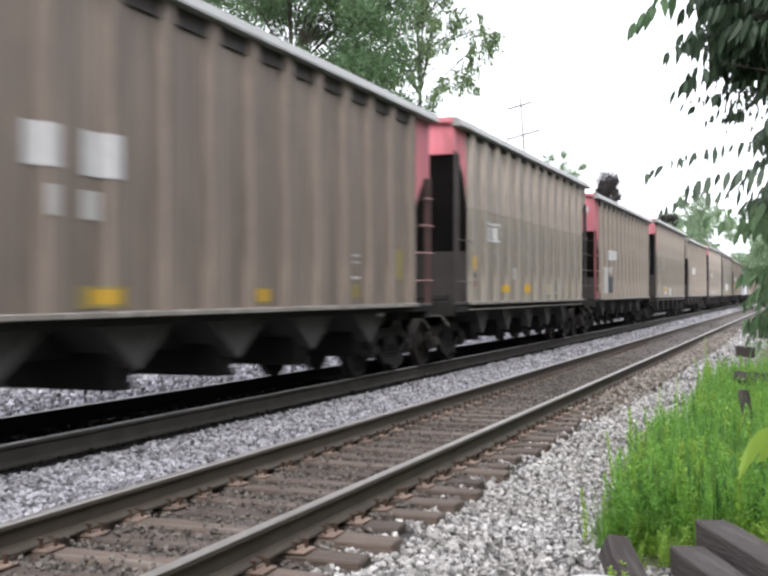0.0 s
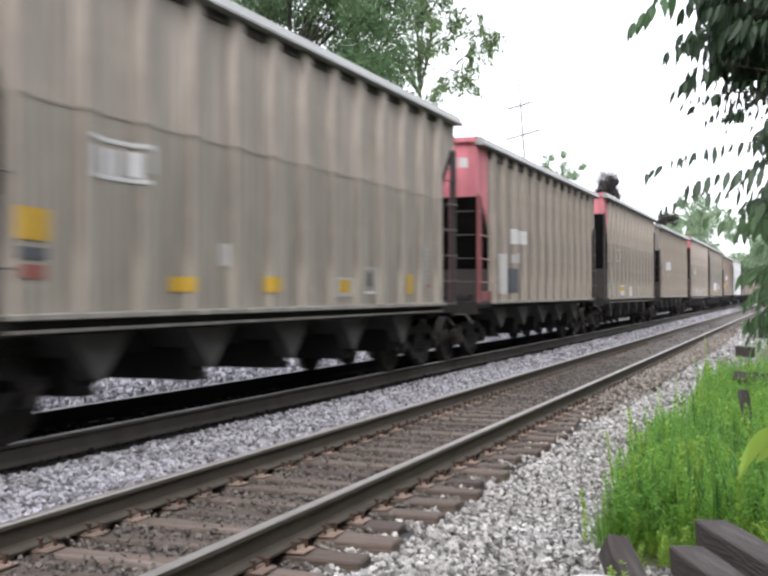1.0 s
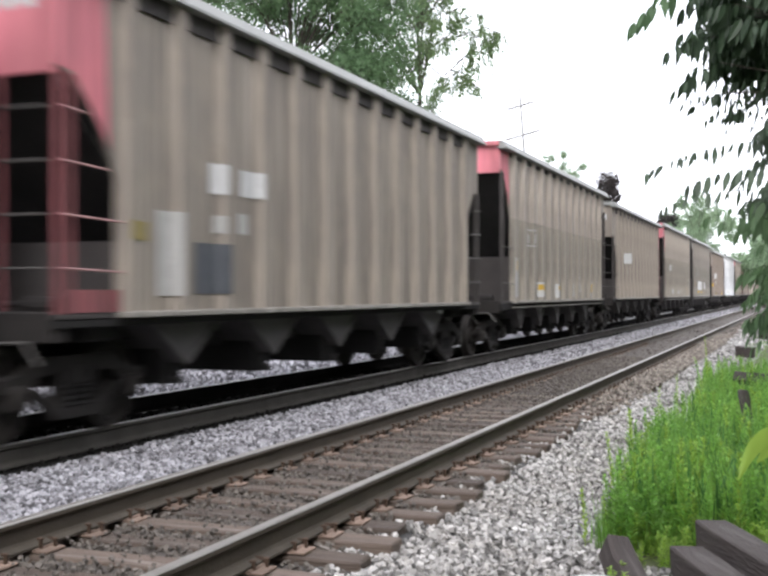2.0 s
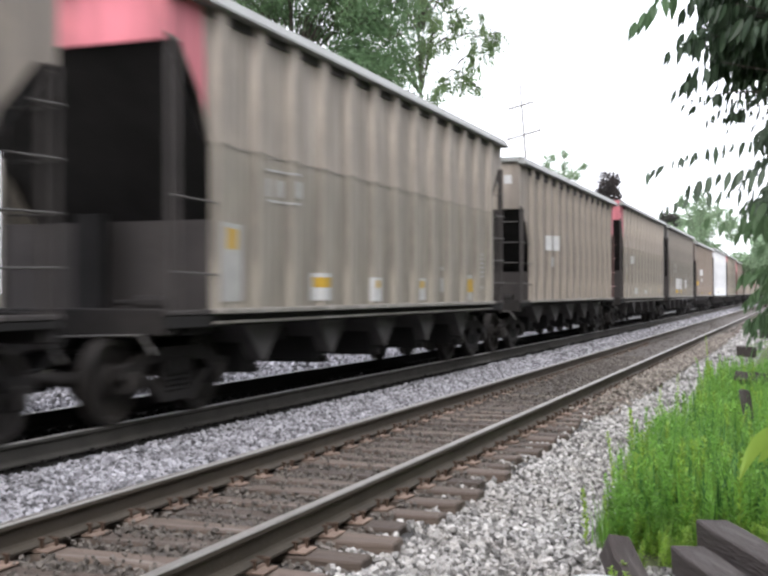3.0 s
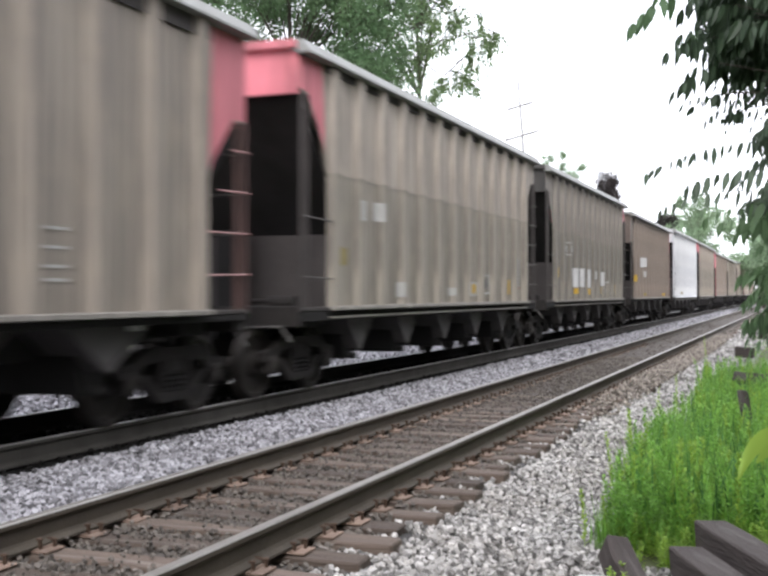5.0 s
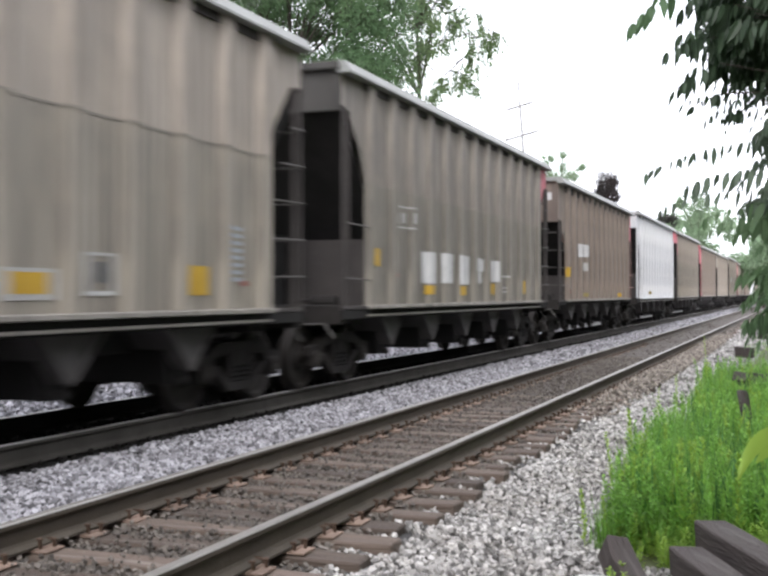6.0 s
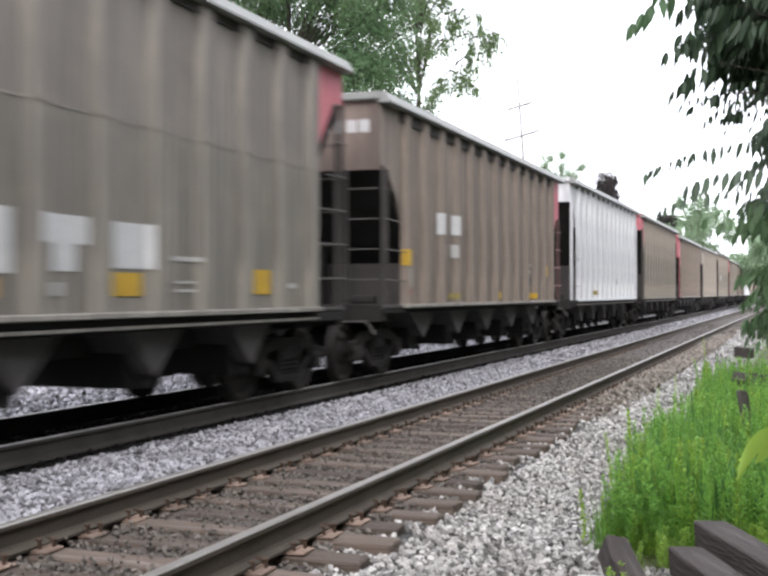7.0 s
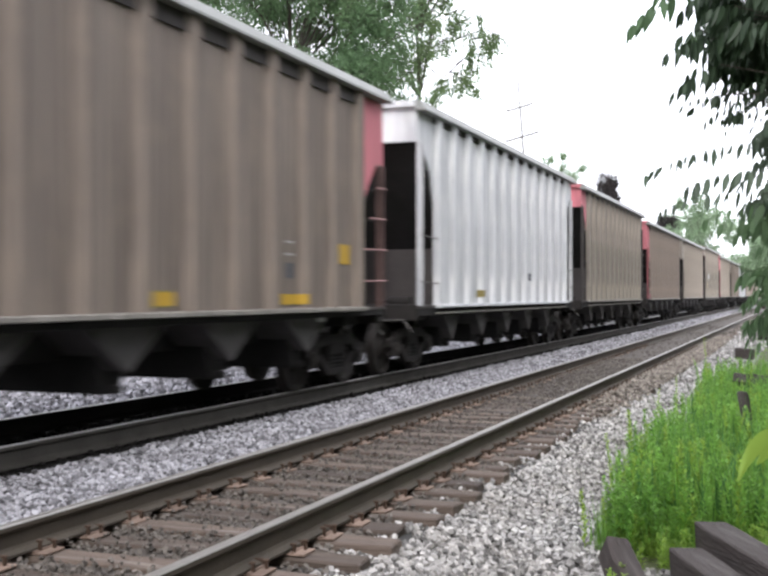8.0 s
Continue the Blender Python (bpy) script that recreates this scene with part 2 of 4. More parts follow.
def lathe(bm, prof, axis="x", sides=24, closed=False):
    """A turned body: prof is a list of (place along the axis, radius)."""
    rings = []
    for d, r in prof:
        ring = []
        for i in range(sides):
            c, s = math.cos(2 * math.pi * i / sides) * r, math.sin(2 * math.pi * i / sides) * r
            ring.append(bm.verts.new((d, c, s) if axis == "x" else (c, d, s) if axis == "y" else (c, s, d)))
        rings.append(ring)
    for a, b in zip(rings, rings[1:]):
        for i in range(sides):
            j = (i + 1) % sides
            bm.faces.new((a[i], a[j], b[j], b[i]))
    bm.faces.new(rings[0][::-1])
    bm.faces.new(rings[-1])
    bmesh.ops.recalc_face_normals(bm, faces=bm.faces)


def mesh_of(name, bm, material, smooth=False):
    me = bpy.data.meshes.new(name)
    bm.to_mesh(me)
    bm.free()
    me.materials.append(material)
    if smooth:
        me.shade_smooth()
        me.set_sharp_from_angle(angle=radians(40))
    return me


def part(name, data, material=None, parent=None, label="", at=None):
    """Links a bmesh or a mesh as one object under a thing or a part."""
    me = mesh_of(name, data, material) if isinstance(data, bmesh.types.BMesh) else data
    ob = new(name, me)
    ob.parent = parent
    if at is not None:
        ob.matrix_basis = at
    return tagged(ob, label)


def thing(name, label, category, at=None, group="", kind=""):
    ob = new(name)
    ob.empty_display_size = 0.2
    if at is not None:
        ob.matrix_basis = at
    return tagged(ob, label, category, group, kind)


def cloud_mesh(name, verts, faces, material, smooth=False):
    me = bpy.data.meshes.new(name)
    me.from_pydata(verts, [], faces)
    me.materials.append(material)
    if smooth:
        me.shade_smooth()
    return me


rng = np.random.default_rng(7)

# ---- the ground ----
RAIL_TOP, FAR_RAIL_TOP = 0.192, 0.212
NEAR_X, FAR_X = -3.839, -7.63       # middles of the two tracks
SLEEPER_STEP = 0.495


PROFILE_X = [-15, -14, -5.2, -5.0, -2.65, -2.45, -1.3, -0.6, 1.5, 6.0]
PROFILE_Z = [-0.42, -0.05, -0.05, -0.09, -0.09, -0.13, -0.38, -0.36, -0.24, -0.1]


def ground_z(x):
    """Height of the ballast and the banks across the line."""
    return float(np.interp(x, PROFILE_X, PROFILE_Z))


def strip(name, xs, y0, y1, step, lift, material, rough=0.0):
    ys = np.concatenate([np.arange(y0, min(y1, 60), step), np.linspace(max(60, y0), y1, 30)]) if y1 > 60 else np.arange(y0, y1 + step, step)
    verts, faces = [], []
    for y in ys:
        for x in xs:
            verts.append((x, y, ground_z(x) + lift + rough * noise.noise((x * 2.2, y * 2.2, 0.3))))
    k = len(xs)
    for j in range(len(ys) - 1):
        for i in range(k - 1):
            faces.append((j * k + i, j * k + i + 1, (j + 1) * k + i + 1, (j + 1) * k + i))
    return new(name, cloud_mesh(name, verts, faces, material, True))


bm = bmesh.new()
bmesh.ops.create_grid(bm, x_segments=40, y_segments=40, size=1500)
ground = new("ground", mesh_of("ground", bm, M["ground"]))
ground.location.z = -0.45
tagged(ground, "flat ground of earth and short grass round the railway", "ground", kind="structure")
bed = strip("ballast_bed", [-15.2, -14, -12, -10, -9.0, -8, -7, -6, -5.2, -5, -4, -3, -2.65, -2.45, -2, -1.5, -1.1], -8, 420, 0.5, 0.0, M["bed"], 0.02)
tagged(bed, "raised bed of grey crushed stone under two railway tracks", "ballast", kind="structure")
pale = strip("ballast_shoulder", [-2.5, -2.45, -2, -1.5, -1.1], 22, 420, 0.5, 0.004, M["far_bed"], 0.03)
pale.parent = bed
tagged(pale, "pale crushed stone beside the track", kind="stuff")
pale = strip("ballast_shoulder", [-6.55, -6, -5.5, -5.02], 24, 420, 0.5, 0.012, M["far_bed"], 0.03)
pale.parent = bed
tagged(pale, "pale crushed stone between the tracks", kind="stuff")
bank = strip("grass_bank", list(np.arange(-1.2, 8.1, 0.35)), -8, 420, 0.5, 0.03, M["ground"], 0.07)
tagged(bank, "low bank of earth overgrown with weeds beside the ballast", "bank", kind="structure")


# ---- the tracks ----
def rail_profile(h):
    """Half of a flat-footed rail's outline, mirrored: head, fillet, web and foot."""
    half = [(0.0365, h - 0.010), (0.0375, h - 0.036), (0.030, h - 0.046), (0.010, h - 0.060), (0.009, 0.045), (0.022, 0.028), (0.075, 0.014), (0.075, 0.0)]
    return [(-x, z) for x, z in half[::-1]] + half


def rail(parent, x, steel, h):
    bm = bmesh.new()
    prism(bm, [(x + a, b) for a, b in rail_profile(h)], "y", -8, 420)
    r = part("rail", bm, M[steel], parent, "brown rusty rail with a worn head")
    bm = bmesh.new()
    prism(bm, [(x - 0.035, h - 0.010), (x + 0.035, h - 0.010), (x + 0.027, h), (x - 0.027, h)], "y", -8, 420)
    part("running_surface", bm, M["rail_top"], r)


def sleeper_mesh(seed, wood="tie"):
    r = random.Random(seed)
    bm = bmesh.new()
    vs = bx(bm, -1.29, 1.29, -0.112, 0.112, -0.17, 0.0)
    bmesh.ops.subdivide_edges(bm, edges=[e for e in bm.edges if abs(e.verts[0].co.x - e.verts[1].co.x) > 1], cuts=5)
    for v in bm.verts:
        v.co += Vector((r.uniform(-0.012, 0.012), r.uniform(-0.010, 0.010), r.uniform(-0.012, 0.004)))
    bmesh.ops.bevel(bm, geom=[e for e in bm.edges if e.is_manifold and e.calc_face_angle(0) > 0.8], offset=0.012, segments=1, affect="EDGES")
    return mesh_of("sleeper", bm, M[wood])


SLEEPERS = [sleeper_mesh(i) for i in range(7)]
SHADED_SLEEPERS = [sleeper_mesh(i, "shaded_tie") for i in range(7)]
bm = bmesh.new()
bx(bm, -0.18, 0.18, -0.095, 0.095, 0.0, 0.016, 0.004)
bx(bm, -0.10, -0.08, -0.095, 0.095, 0.014, 0.024)
bx(bm, 0.08, 0.10, -0.095, 0.095, 0.014, 0.024)
PLATE = mesh_of("tie_plate", bm, M["plate"])
bm = bmesh.new()
bx(bm, -0.009, 0.009, -0.009, 0.009, 0.0, 0.055)
bx(bm, -0.026, 0.016, -0.015, 0.015, 0.050, 0.066, 0.005)
SPIKE = mesh_of("spike", bm, M["spike"])
bm = bmesh.new()
bx(bm, -0.088, 0.088, 0.116, 0.142, 0.0, 0.055, 0.010)
ANCHOR = mesh_of("rail_anchor", bm, M["spike"])


def track(name, x, label, first, count, fitted, wood=None):
    """A track: rails, sleepers, and on the first sleepers plates, spikes and anchors."""
    t = thing(name, label, "track", kind="structure")
    for s in (-0.755, 0.755):
        rail(t, x + s, "rail_side" if not wood else "dark_rail" if s > 0 else "train_shade", RAIL_TOP if not wood else FAR_RAIL_TOP)
    r = random.Random(len(name))
    rest = bmesh.new()
    for i in range(int(400 / SLEEPER_STEP)):
        y = first + i * SLEEPER_STEP + r.uniform(-0.02, 0.02)
        m = pose(x + r.gauss(0, 0.06), y, r.uniform(-0.034, -0.018), r.uniform(-2, 2), 0, r.uniform(-2.2, 2.2))
        if i < count:
            s = part("sleeper", (wood or SLEEPERS)[r.randrange(7)], None, t, at=m)
            if i < fitted:
                for side in (-0.755, 0.755):
                    dx = x + side - m.translation.x
                    part("tie_plate", PLATE, None, s, at=pose(dx, r.uniform(-0.01, 0.01), 0.001))
                    for a, b, turn in ((0.096, -0.05, 0), (-0.096, 0.05, 180), (0.135, 0.045, 0), (-0.135, -0.045, 180)):
                        part("spike", SPIKE, None, s, at=pose(dx + a, b, 0.004 + r.uniform(0, 0.02), 0, 0, turn + r.uniform(-12, 12)))
                    part("rail_anchor", ANCHOR, None, s, at=pose(dx, -0.01, 0))
        else:
            bx(rest, -1.29, 1.29, -0.11, 0.11, -0.1, 0, m=m)
    tagged(part("far_sleepers", rest, M["tie"], t), kind="stuff")
    return t


def build_tracks():
    track("near_track", NEAR_X, "empty track with rusty rails on weathered wooden sleepers", 0.86 - 16 * SLEEPER_STEP, 240, 86)
    track("far_track", FAR_X, "track under the passing train, dark rails on sleepers", 0.70 - 16 * SLEEPER_STEP, 126, 0, SHADED_SLEEPERS)


# ---- the hopper cars ----
CACHE = {}
HALF = 1.58                          # half the car's width over its posts
HALF_LENGTH = 6.86                   # half the length over the end sheets
SILL = 1.17                          # height of the side sill over the rail


def cached(key, build, material, smooth=False):
    k = (key, material.name)
    if k not in CACHE:
        bm = bmesh.new()
        build(bm)
        CACHE[k] = mesh_of(key if isinstance(key, str) else key[0], bm, material, smooth)
    return CACHE[k]


DROP = {"deep": (4.10, 3.02), "low": (3.42, 2.48)}     # where the end sheet ends, and where the side is cut back to its full depth


SEAM = 3.08                          # where the lower side sheets meet the upper ones


def side_outline(L, top, kind, upper):
    """Half-length L: the upper or lower side sheet, its corners cut away for the end platforms."""
    a, c = DROP[kind]
    right = [(L - 1.0, SILL), (L - 1.0, c), (L - 0.80, c + 0.45 * (a - c)), (L - 0.32, a - 0.03), (L - 0.05, a), (L - 0.05, top)]
    at = (float(np.interp(SEAM, [z for _, z in right], [y for y, _ in right])), SEAM)
    right = [at] + [p for p in right if p[1] > SEAM] if upper else [p for p in right if p[1] < SEAM] + [at]
    return right + [(-y, z) for y, z in right[::-1]]


def post_places(L):
    return [-L + 1.14 + (2 * L - 2.28) * i / (POSTS - 1) for i in range(POSTS)]


RIB = {"deep": (0.15, 0.10, 0.105), "low": (0.14, 0.065, 0.115)}     # a post's half width at its foot and its face, and its depth


def side_x(L, y, kind):
    """How far the side stands out from the car's middle at y: sheet, flanks and faces of the posts."""
    d = min(abs(y - p) for p in post_places(L))
    foot, face, deep = RIB[kind]
    return HALF - 0.135 + float(np.interp(d, [face, foot + 0.01], [deep, 0.012]))


def wheelset_mesh(bm):
    for s in (-1, 1):
        prof = [(s * 0.690, 0.10), (s * 0.690, 0.485), (s * 0.715, 0.480), (s * 0.722, 0.458), (s * 0.825, 0.452), (s * 0.828, 0.395), (s * 0.775, 0.36),
                (s * 0.765, 0.20), (s * 0.83, 0.15), (s * 0.83, 0.10)]
        lathe(bm, prof, "x", 28)
    rod(bm, (-1.08, 0, 0), (1.08, 0, 0), 0.085, sides=12)
    for s in (-1, 1):
        lathe(bm, [(s * 0.93, 0.115), (s * 1.07, 0.115), (s * 1.12, 0.09)], "x", 12)
        for k in range(3):
            a = k * 2 * math.pi / 3
            rod(bm, (s * 1.10, 0.055 * math.cos(a), 0.055 * math.sin(a)), (s * 1.135, 0.055 * math.cos(a), 0.055 * math.sin(a)), 0.018, sides=6)


def side_frame(bm, s):
    """A cast truck side: arched top, sagging bottom, openings for the springs."""
    x0, x1 = s * 0.95, s * 1.07
    a, b = min(x0, x1), max(x0, x1)
    prism(bm, [(-1.12, 0.50), (-0.72, 0.50), (-0.62, 0.62), (-0.28, 0.66), (0.28, 0.66), (0.62, 0.62), (0.72, 0.50), (1.12, 0.50), (1.12, 0.62), (0.85, 0.66),
               (0.55, 0.80), (-0.55, 0.80), (-0.85, 0.66), (-1.12, 0.62)], "x", a, b)
    prism(bm, [(-0.70, 0.50), (-0.34, 0.20), (0.34, 0.20), (0.70, 0.50), (0.58, 0.52), (0.30, 0.30), (-0.30, 0.30), (-0.58, 0.52)], "x", a, b)
    for y in (-0.30, 0.24):
        bx(bm, a, b, y, y + 0.06, 0.28, 0.68)
    for y in (-0.89, 0.89):
        bx(bm, a - 0.02, b + 0.02, y - 0.14, y + 0.14, 0.33, 0.56, 0.02)


def bolster(bm):
    bx(bm, -1.08, 1.08, -0.20, 0.20, 0.50, 0.72, 0.03)
    bx(bm, -0.25, 0.25, -0.25, 0.25, 0.70, 0.98, 0.02)


WHEELSETS = []


def truck(car, y):
    t = new("truck")
    t.parent, t.matrix_basis = car, pose(0, y, 0)
    for s in (-1, 1):
        part("side_frame", cached(("side_frame", s), lambda bm: side_frame(bm, s), M["truck"]), None, t)
        for k in (-0.17, 0.0, 0.17):
            part("spring", cached("spring", lambda bm: lathe(bm, [(0.03 * q, 0.078 if q % 2 else 0.058) for q in range(10)], "z", 10), M["under"]), None, t,
                 at=pose(s * 1.01, k, 0.29))
    part("bolster", cached("bolster", bolster, M["truck"]), None, t)
    for k in (-0.89, 0.89):
        w = part("wheelset", cached("wheelset", wheelset_mesh, M["wheel"], True), None, t, at=pose(0, k, 0.457))
        WHEELSETS.append((w, k))
    return t


CHUTE = {"deep": (0.60, 0.56), "low": (0.74, 0.64)}     # a funnel's half width at its top, and the height of its foot


def chute(bm, kind):
    """One discharge bay: a funnel with a three-cornered side."""
    w, z = CHUTE[kind]
    prism(bm, [(-w, 1.10), (w, 1.10), (0.05, z), (-0.05, z)], "x", -1.30, 1.30)


def flange(bm, s, kind):
    """The raised rim of a funnel's side, a V of angle steel."""
    w, z = CHUTE[kind]
    for q in (-1, 1):
        prism(bm, [(q * (w + 0.02), 1.10), (q * (w - 0.07), 1.10), (0, z + 0.03), (0, z - 0.03)], "x", s * 1.285, s * 1.325)


def gate(bm):
    prism(bm, [(-0.30, 0.86), (0.30, 0.86), (0.16, 0.40), (-0.16, 0.40)], "x", -1.12, 1.12)
    for s in (-1, 1):
        rod(bm, (s * 1.10, 0, 0.45), (s * 1.24, 0, 0.45), 0.05, sides=8)


POSTS = 13


def span(a, b):
    return min(a, b), max(a, b)


def hopper_car(v):
    """A covered hopper car; its origin is on the rails under its middle."""
    L, kind, skin = HALF_LENGTH, v["kind"], P[v["skin"]]
    lower = P.get(v["skin"] + "_dirty", skin) if kind == "deep" else skin      # darker copy for the lower sheets: dirt and shade both in its colour
    tint = {-1: v["front"], 1: v["rear"]}
    top = 4.74 if kind == "deep" else 4.58
    low, cut = DROP[kind]
    car = thing("hopper_car", v["label"], "railway car", group="hopper cars of the train")

    def piece(name, build, material, label="", under=None, extra=(), at=None):
        return part(name, cached((name, kind, *extra), build, material), None, under or car, label, at)

    for s in (-1, 1):
        x = s * (HALF - 0.135)
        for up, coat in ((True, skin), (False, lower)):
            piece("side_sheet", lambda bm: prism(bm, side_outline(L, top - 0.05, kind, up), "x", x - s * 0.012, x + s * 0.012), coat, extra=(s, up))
        piece("side_sill", lambda bm: bx(bm, *span(x - s * 0.02, x + s * 0.15), -L + 0.98, L - 0.98, SILL - 0.01, SILL + 0.05, 0.01), P["sill"] if v["skin"] != "silver" else skin, extra=(s,))
        under = 0.15 if kind == "deep" else 0.09
        piece("sill_flange", lambda bm: bx(bm, *span(x - s * 0.06, x + s * 0.05), -L + 0.02, L - 0.02, SILL - under, SILL - 0.012, 0.008), M["under"], extra=(s,))
        if kind == "deep":
            piece("sill_lip", lambda bm: bx(bm, *span(x, x + s * 0.09), -L + 1.0, L - 1.0, SILL - 0.12, SILL - 0.09), P["sill"], extra=(s,))
        for e in (-1, 1):
            piece("platform_sill", lambda bm: bx(bm, *span(x - s * 0.06, x + s * 0.06), *span(e * (L - 0.97), e * (L - 0.02)), SILL - 0.01, SILL + 0.04, 0.008), M["shield"], extra=(s, e))
        piece("top_chord", lambda bm: prism(bm, [(x - s * 0.03, top - 0.17), (x + s * 0.185, top - 0.17), (x + s * 0.185, top - 0.14), (x + s * 0.10, top), (x - s * 0.03, top + 0.01)], "y", -L - 0.02, L + 0.02), M["lid"],
              "pale grey steel chord along the top of the side", extra=(s,))
        piece("chord_angle", lambda bm: bx(bm, *span(x + s * 0.005, x + s * 0.05), -L + 0.9, L - 0.9, top - (0.36 if kind == "low" else 0.27), top - 0.165), M["shield"], "dark strip painted as the shade under the top chord", extra=(s,))
        for y in post_places(L):
            foot, face, deep = RIB[kind]
            prof = [(x, -foot), (x + s * deep, -face), (x + s * deep, face), (x, foot)]
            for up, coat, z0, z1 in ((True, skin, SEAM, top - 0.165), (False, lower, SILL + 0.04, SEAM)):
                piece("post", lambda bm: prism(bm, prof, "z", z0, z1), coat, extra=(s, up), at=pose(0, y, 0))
        for e in (-1, 1):
            c = [(e * (L - 0.055), low + 0.02), (e * (L - 0.33), low - 0.01), (e * (L - 0.79), cut + 0.46 * (low - cut)), (e * (L - 0.88), cut + 0.30 * (low - cut)), (e * (L - 0.80), top - 0.18), (e * (L - 0.055), top - 0.18)]
            if tint[e] == "red":
                piece("corner_panel", lambda bm: prism(bm, c, "x", x + s * 0.012, x + s * 0.017), P["red"], extra=(s, e))
    piece("roof", lambda bm: prism(bm, [(-1.44, top - 0.10), (1.44, top - 0.10), (1.40, top - 0.02), (0.7, top + 0.03), (-0.7, top + 0.03), (-1.40, top - 0.02)], "y", -L + 0.06, L - 0.06), M["lid"], "pale grey low-arched steel roof")
    for e in (-1, 1):
        y = e * (L - 0.05)
        end = P[tint[e]]
        frame_paint = end if tint[e] == "silver" else M["shield"] if tint[e] != "red" or kind == "deep" else P["dark_red"] if e > 0 else P["dull_red"]
        sheet = piece("end_sheet", lambda bm: bx(bm, -1.455, 1.455, *span(y, y + e * 0.025), low - 0.06, top - 0.05), end, extra=(e,))
        for k in range(5 if v["letters"] else 0):
            piece("stencil", lambda bm: bx(bm, -0.09, 0.09, *span(y + e * 0.026, y + e * 0.029), top - 0.62, top - 0.42), M["white"], under=sheet, extra=(e, top), at=pose(0.30 + k * 0.22, 0, 0))
        piece("end_chord", lambda bm: bx(bm, -1.46, 1.46, *span(y, y + e * 0.13), top - 0.12, top - 0.005, 0.012), M["lid"] if kind == "low" and tint[e] != "red" else end, extra=(e,))
        piece("slope_sheet", lambda bm: prism(bm, [(e * (L - 0.06), low), (e * (L - 0.06), low - 0.04), (e * (L - 2.6), SILL - 0.05), (e * (L - 2.63), SILL)], "x", -1.43, 1.43), M["under"], "sloping end sheet coloured dark as in shade", extra=(e,))
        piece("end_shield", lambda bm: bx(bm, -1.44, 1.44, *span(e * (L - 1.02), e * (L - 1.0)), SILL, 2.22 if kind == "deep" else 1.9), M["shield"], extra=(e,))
        piece("end_sill", lambda bm: (bx(bm, -1.46, 1.46, *span(e * (L - 0.25), e * L), SILL - 0.22, SILL + 0.06, 0.015),
                                      bx(bm, -1.43, 1.43, *span(e * (L - 1.4), e * (L - 0.2)), SILL - 0.02, SILL + 0.02)), M["truck"], extra=(e,))
        for s in (-1, 1):
            x = s * (HALF - 0.08)
            piece("corner_post", lambda bm: bx(bm, *span(x - s * 0.05, x), *span(y - e * 0.05, y), SILL, low, 0.006), frame_paint, extra=(e, s))
            piece("inner_post", lambda bm: bx(bm, *span(x - s * 0.06, x), *span(y - e * 0.24, y - e * 0.20), SILL, low - 0.04, 0.008), frame_paint, extra=(e, s))
            if tint[e] == "red" and kind == "low" and e < 0:
                piece("step_plate", lambda bm: bx(bm, *span(x - s * 0.02, x + s * 0.01), *span(y - e * 0.95, y - e * 0.12), SILL + 0.05, SILL + 0.26), frame_paint, extra=(e, s))
            full = e > 0 or kind == "low"
            for k in range(5 if full else 2):
                z = SILL + 0.45 + k * (0.48 if full else 0.80)
                if z < low - 0.1:
                    reach = 0.96 if z < cut else 0.70 if z < cut + 0.4 else 0.42
                    piece("grab_iron", lambda bm: rod(bm, (x + s * 0.03, y - e * 0.02, z), (x + s * 0.03, y - e * reach, z - 0.02), 0.012, sides=6), M["rung"] if tint[e] != "red" or kind == "deep" else P["pink"], extra=(e, s, k))
                    if full:
                        piece("ladder_rung", lambda bm: rod(bm, (x - s * 0.08, y + e * 0.04, z), (x - s * 0.60, y + e * 0.04, z), 0.012, sides=6), M["rung"], extra=(e, s, k))
            if full:
                piece("ladder_rail", lambda bm: bx(bm, *span(x - s * 0.64, x - s * 0.60), y - 0.02, y + 0.02, SILL + 0.05, low, 0.006), frame_paint, extra=(e, s))
        piece("brace", lambda bm: bx(bm, -0.18, 0.18, *span(e * (L - 0.9), e * (L - 0.75)), SILL, 2.3, 0.01), M["under"], extra=(e,))
        piece("brake_gear", lambda bm: (rod(bm, (0.75, e * (L - 0.62), SILL + 0.10), (1.15, e * (L - 0.62), SILL + 0.10), 0.10, sides=12), rod(bm, (0.45, e * (L - 0.62), SILL + 0.12), (0.75, e * (L - 0.62), SILL + 0.12), 0.03)), M["truck"], extra=(e,))
        piece("coupler", lambda bm: (bx(bm, -0.09, 0.09, *span(e * (L - 0.3), e * (L + 0.60)), 0.78, 0.98, 0.02), bx(bm, -0.17, 0.17, *span(e * (L + 0.50), e * (L + 0.84)), 0.72, 1.04, 0.05)), M["truck"], extra=(e,))
        piece("air_hose", lambda bm: (rod(bm, (0.3, e * (L + 0.02), 0.95), (0.25, e * (L + 0.40), 0.6), 0.025), rod(bm, (0.25, e * (L + 0.40), 0.6), (0.1, e * (L + 0.72), 0.55), 0.025)), M["under"], extra=(e,))
        piece("body_bolster", lambda bm: (bx(bm, -1.30, 1.30, *span(e * (L - 1.20), e * (L - 0.70)), 0.93, 1.10, 0.02), bx(bm, -0.9, 0.9, *span(e * (L - 2.9), e * (L - 0.3)), 0.90, 1.08)), M["under"], extra=(e,))
        piece("uncoupling_lever", lambda bm: (rod(bm, (0.1, e * (L + 0.08), 0.93), (1.25, e * (L + 0.08), 0.96), 0.016, sides=6), rod(bm, (1.25, e * (L + 0.08), 0.96), (1.42, e * (L + 0.10), 0.76), 0.016, sides=6)), M["rung"], extra=(e,))
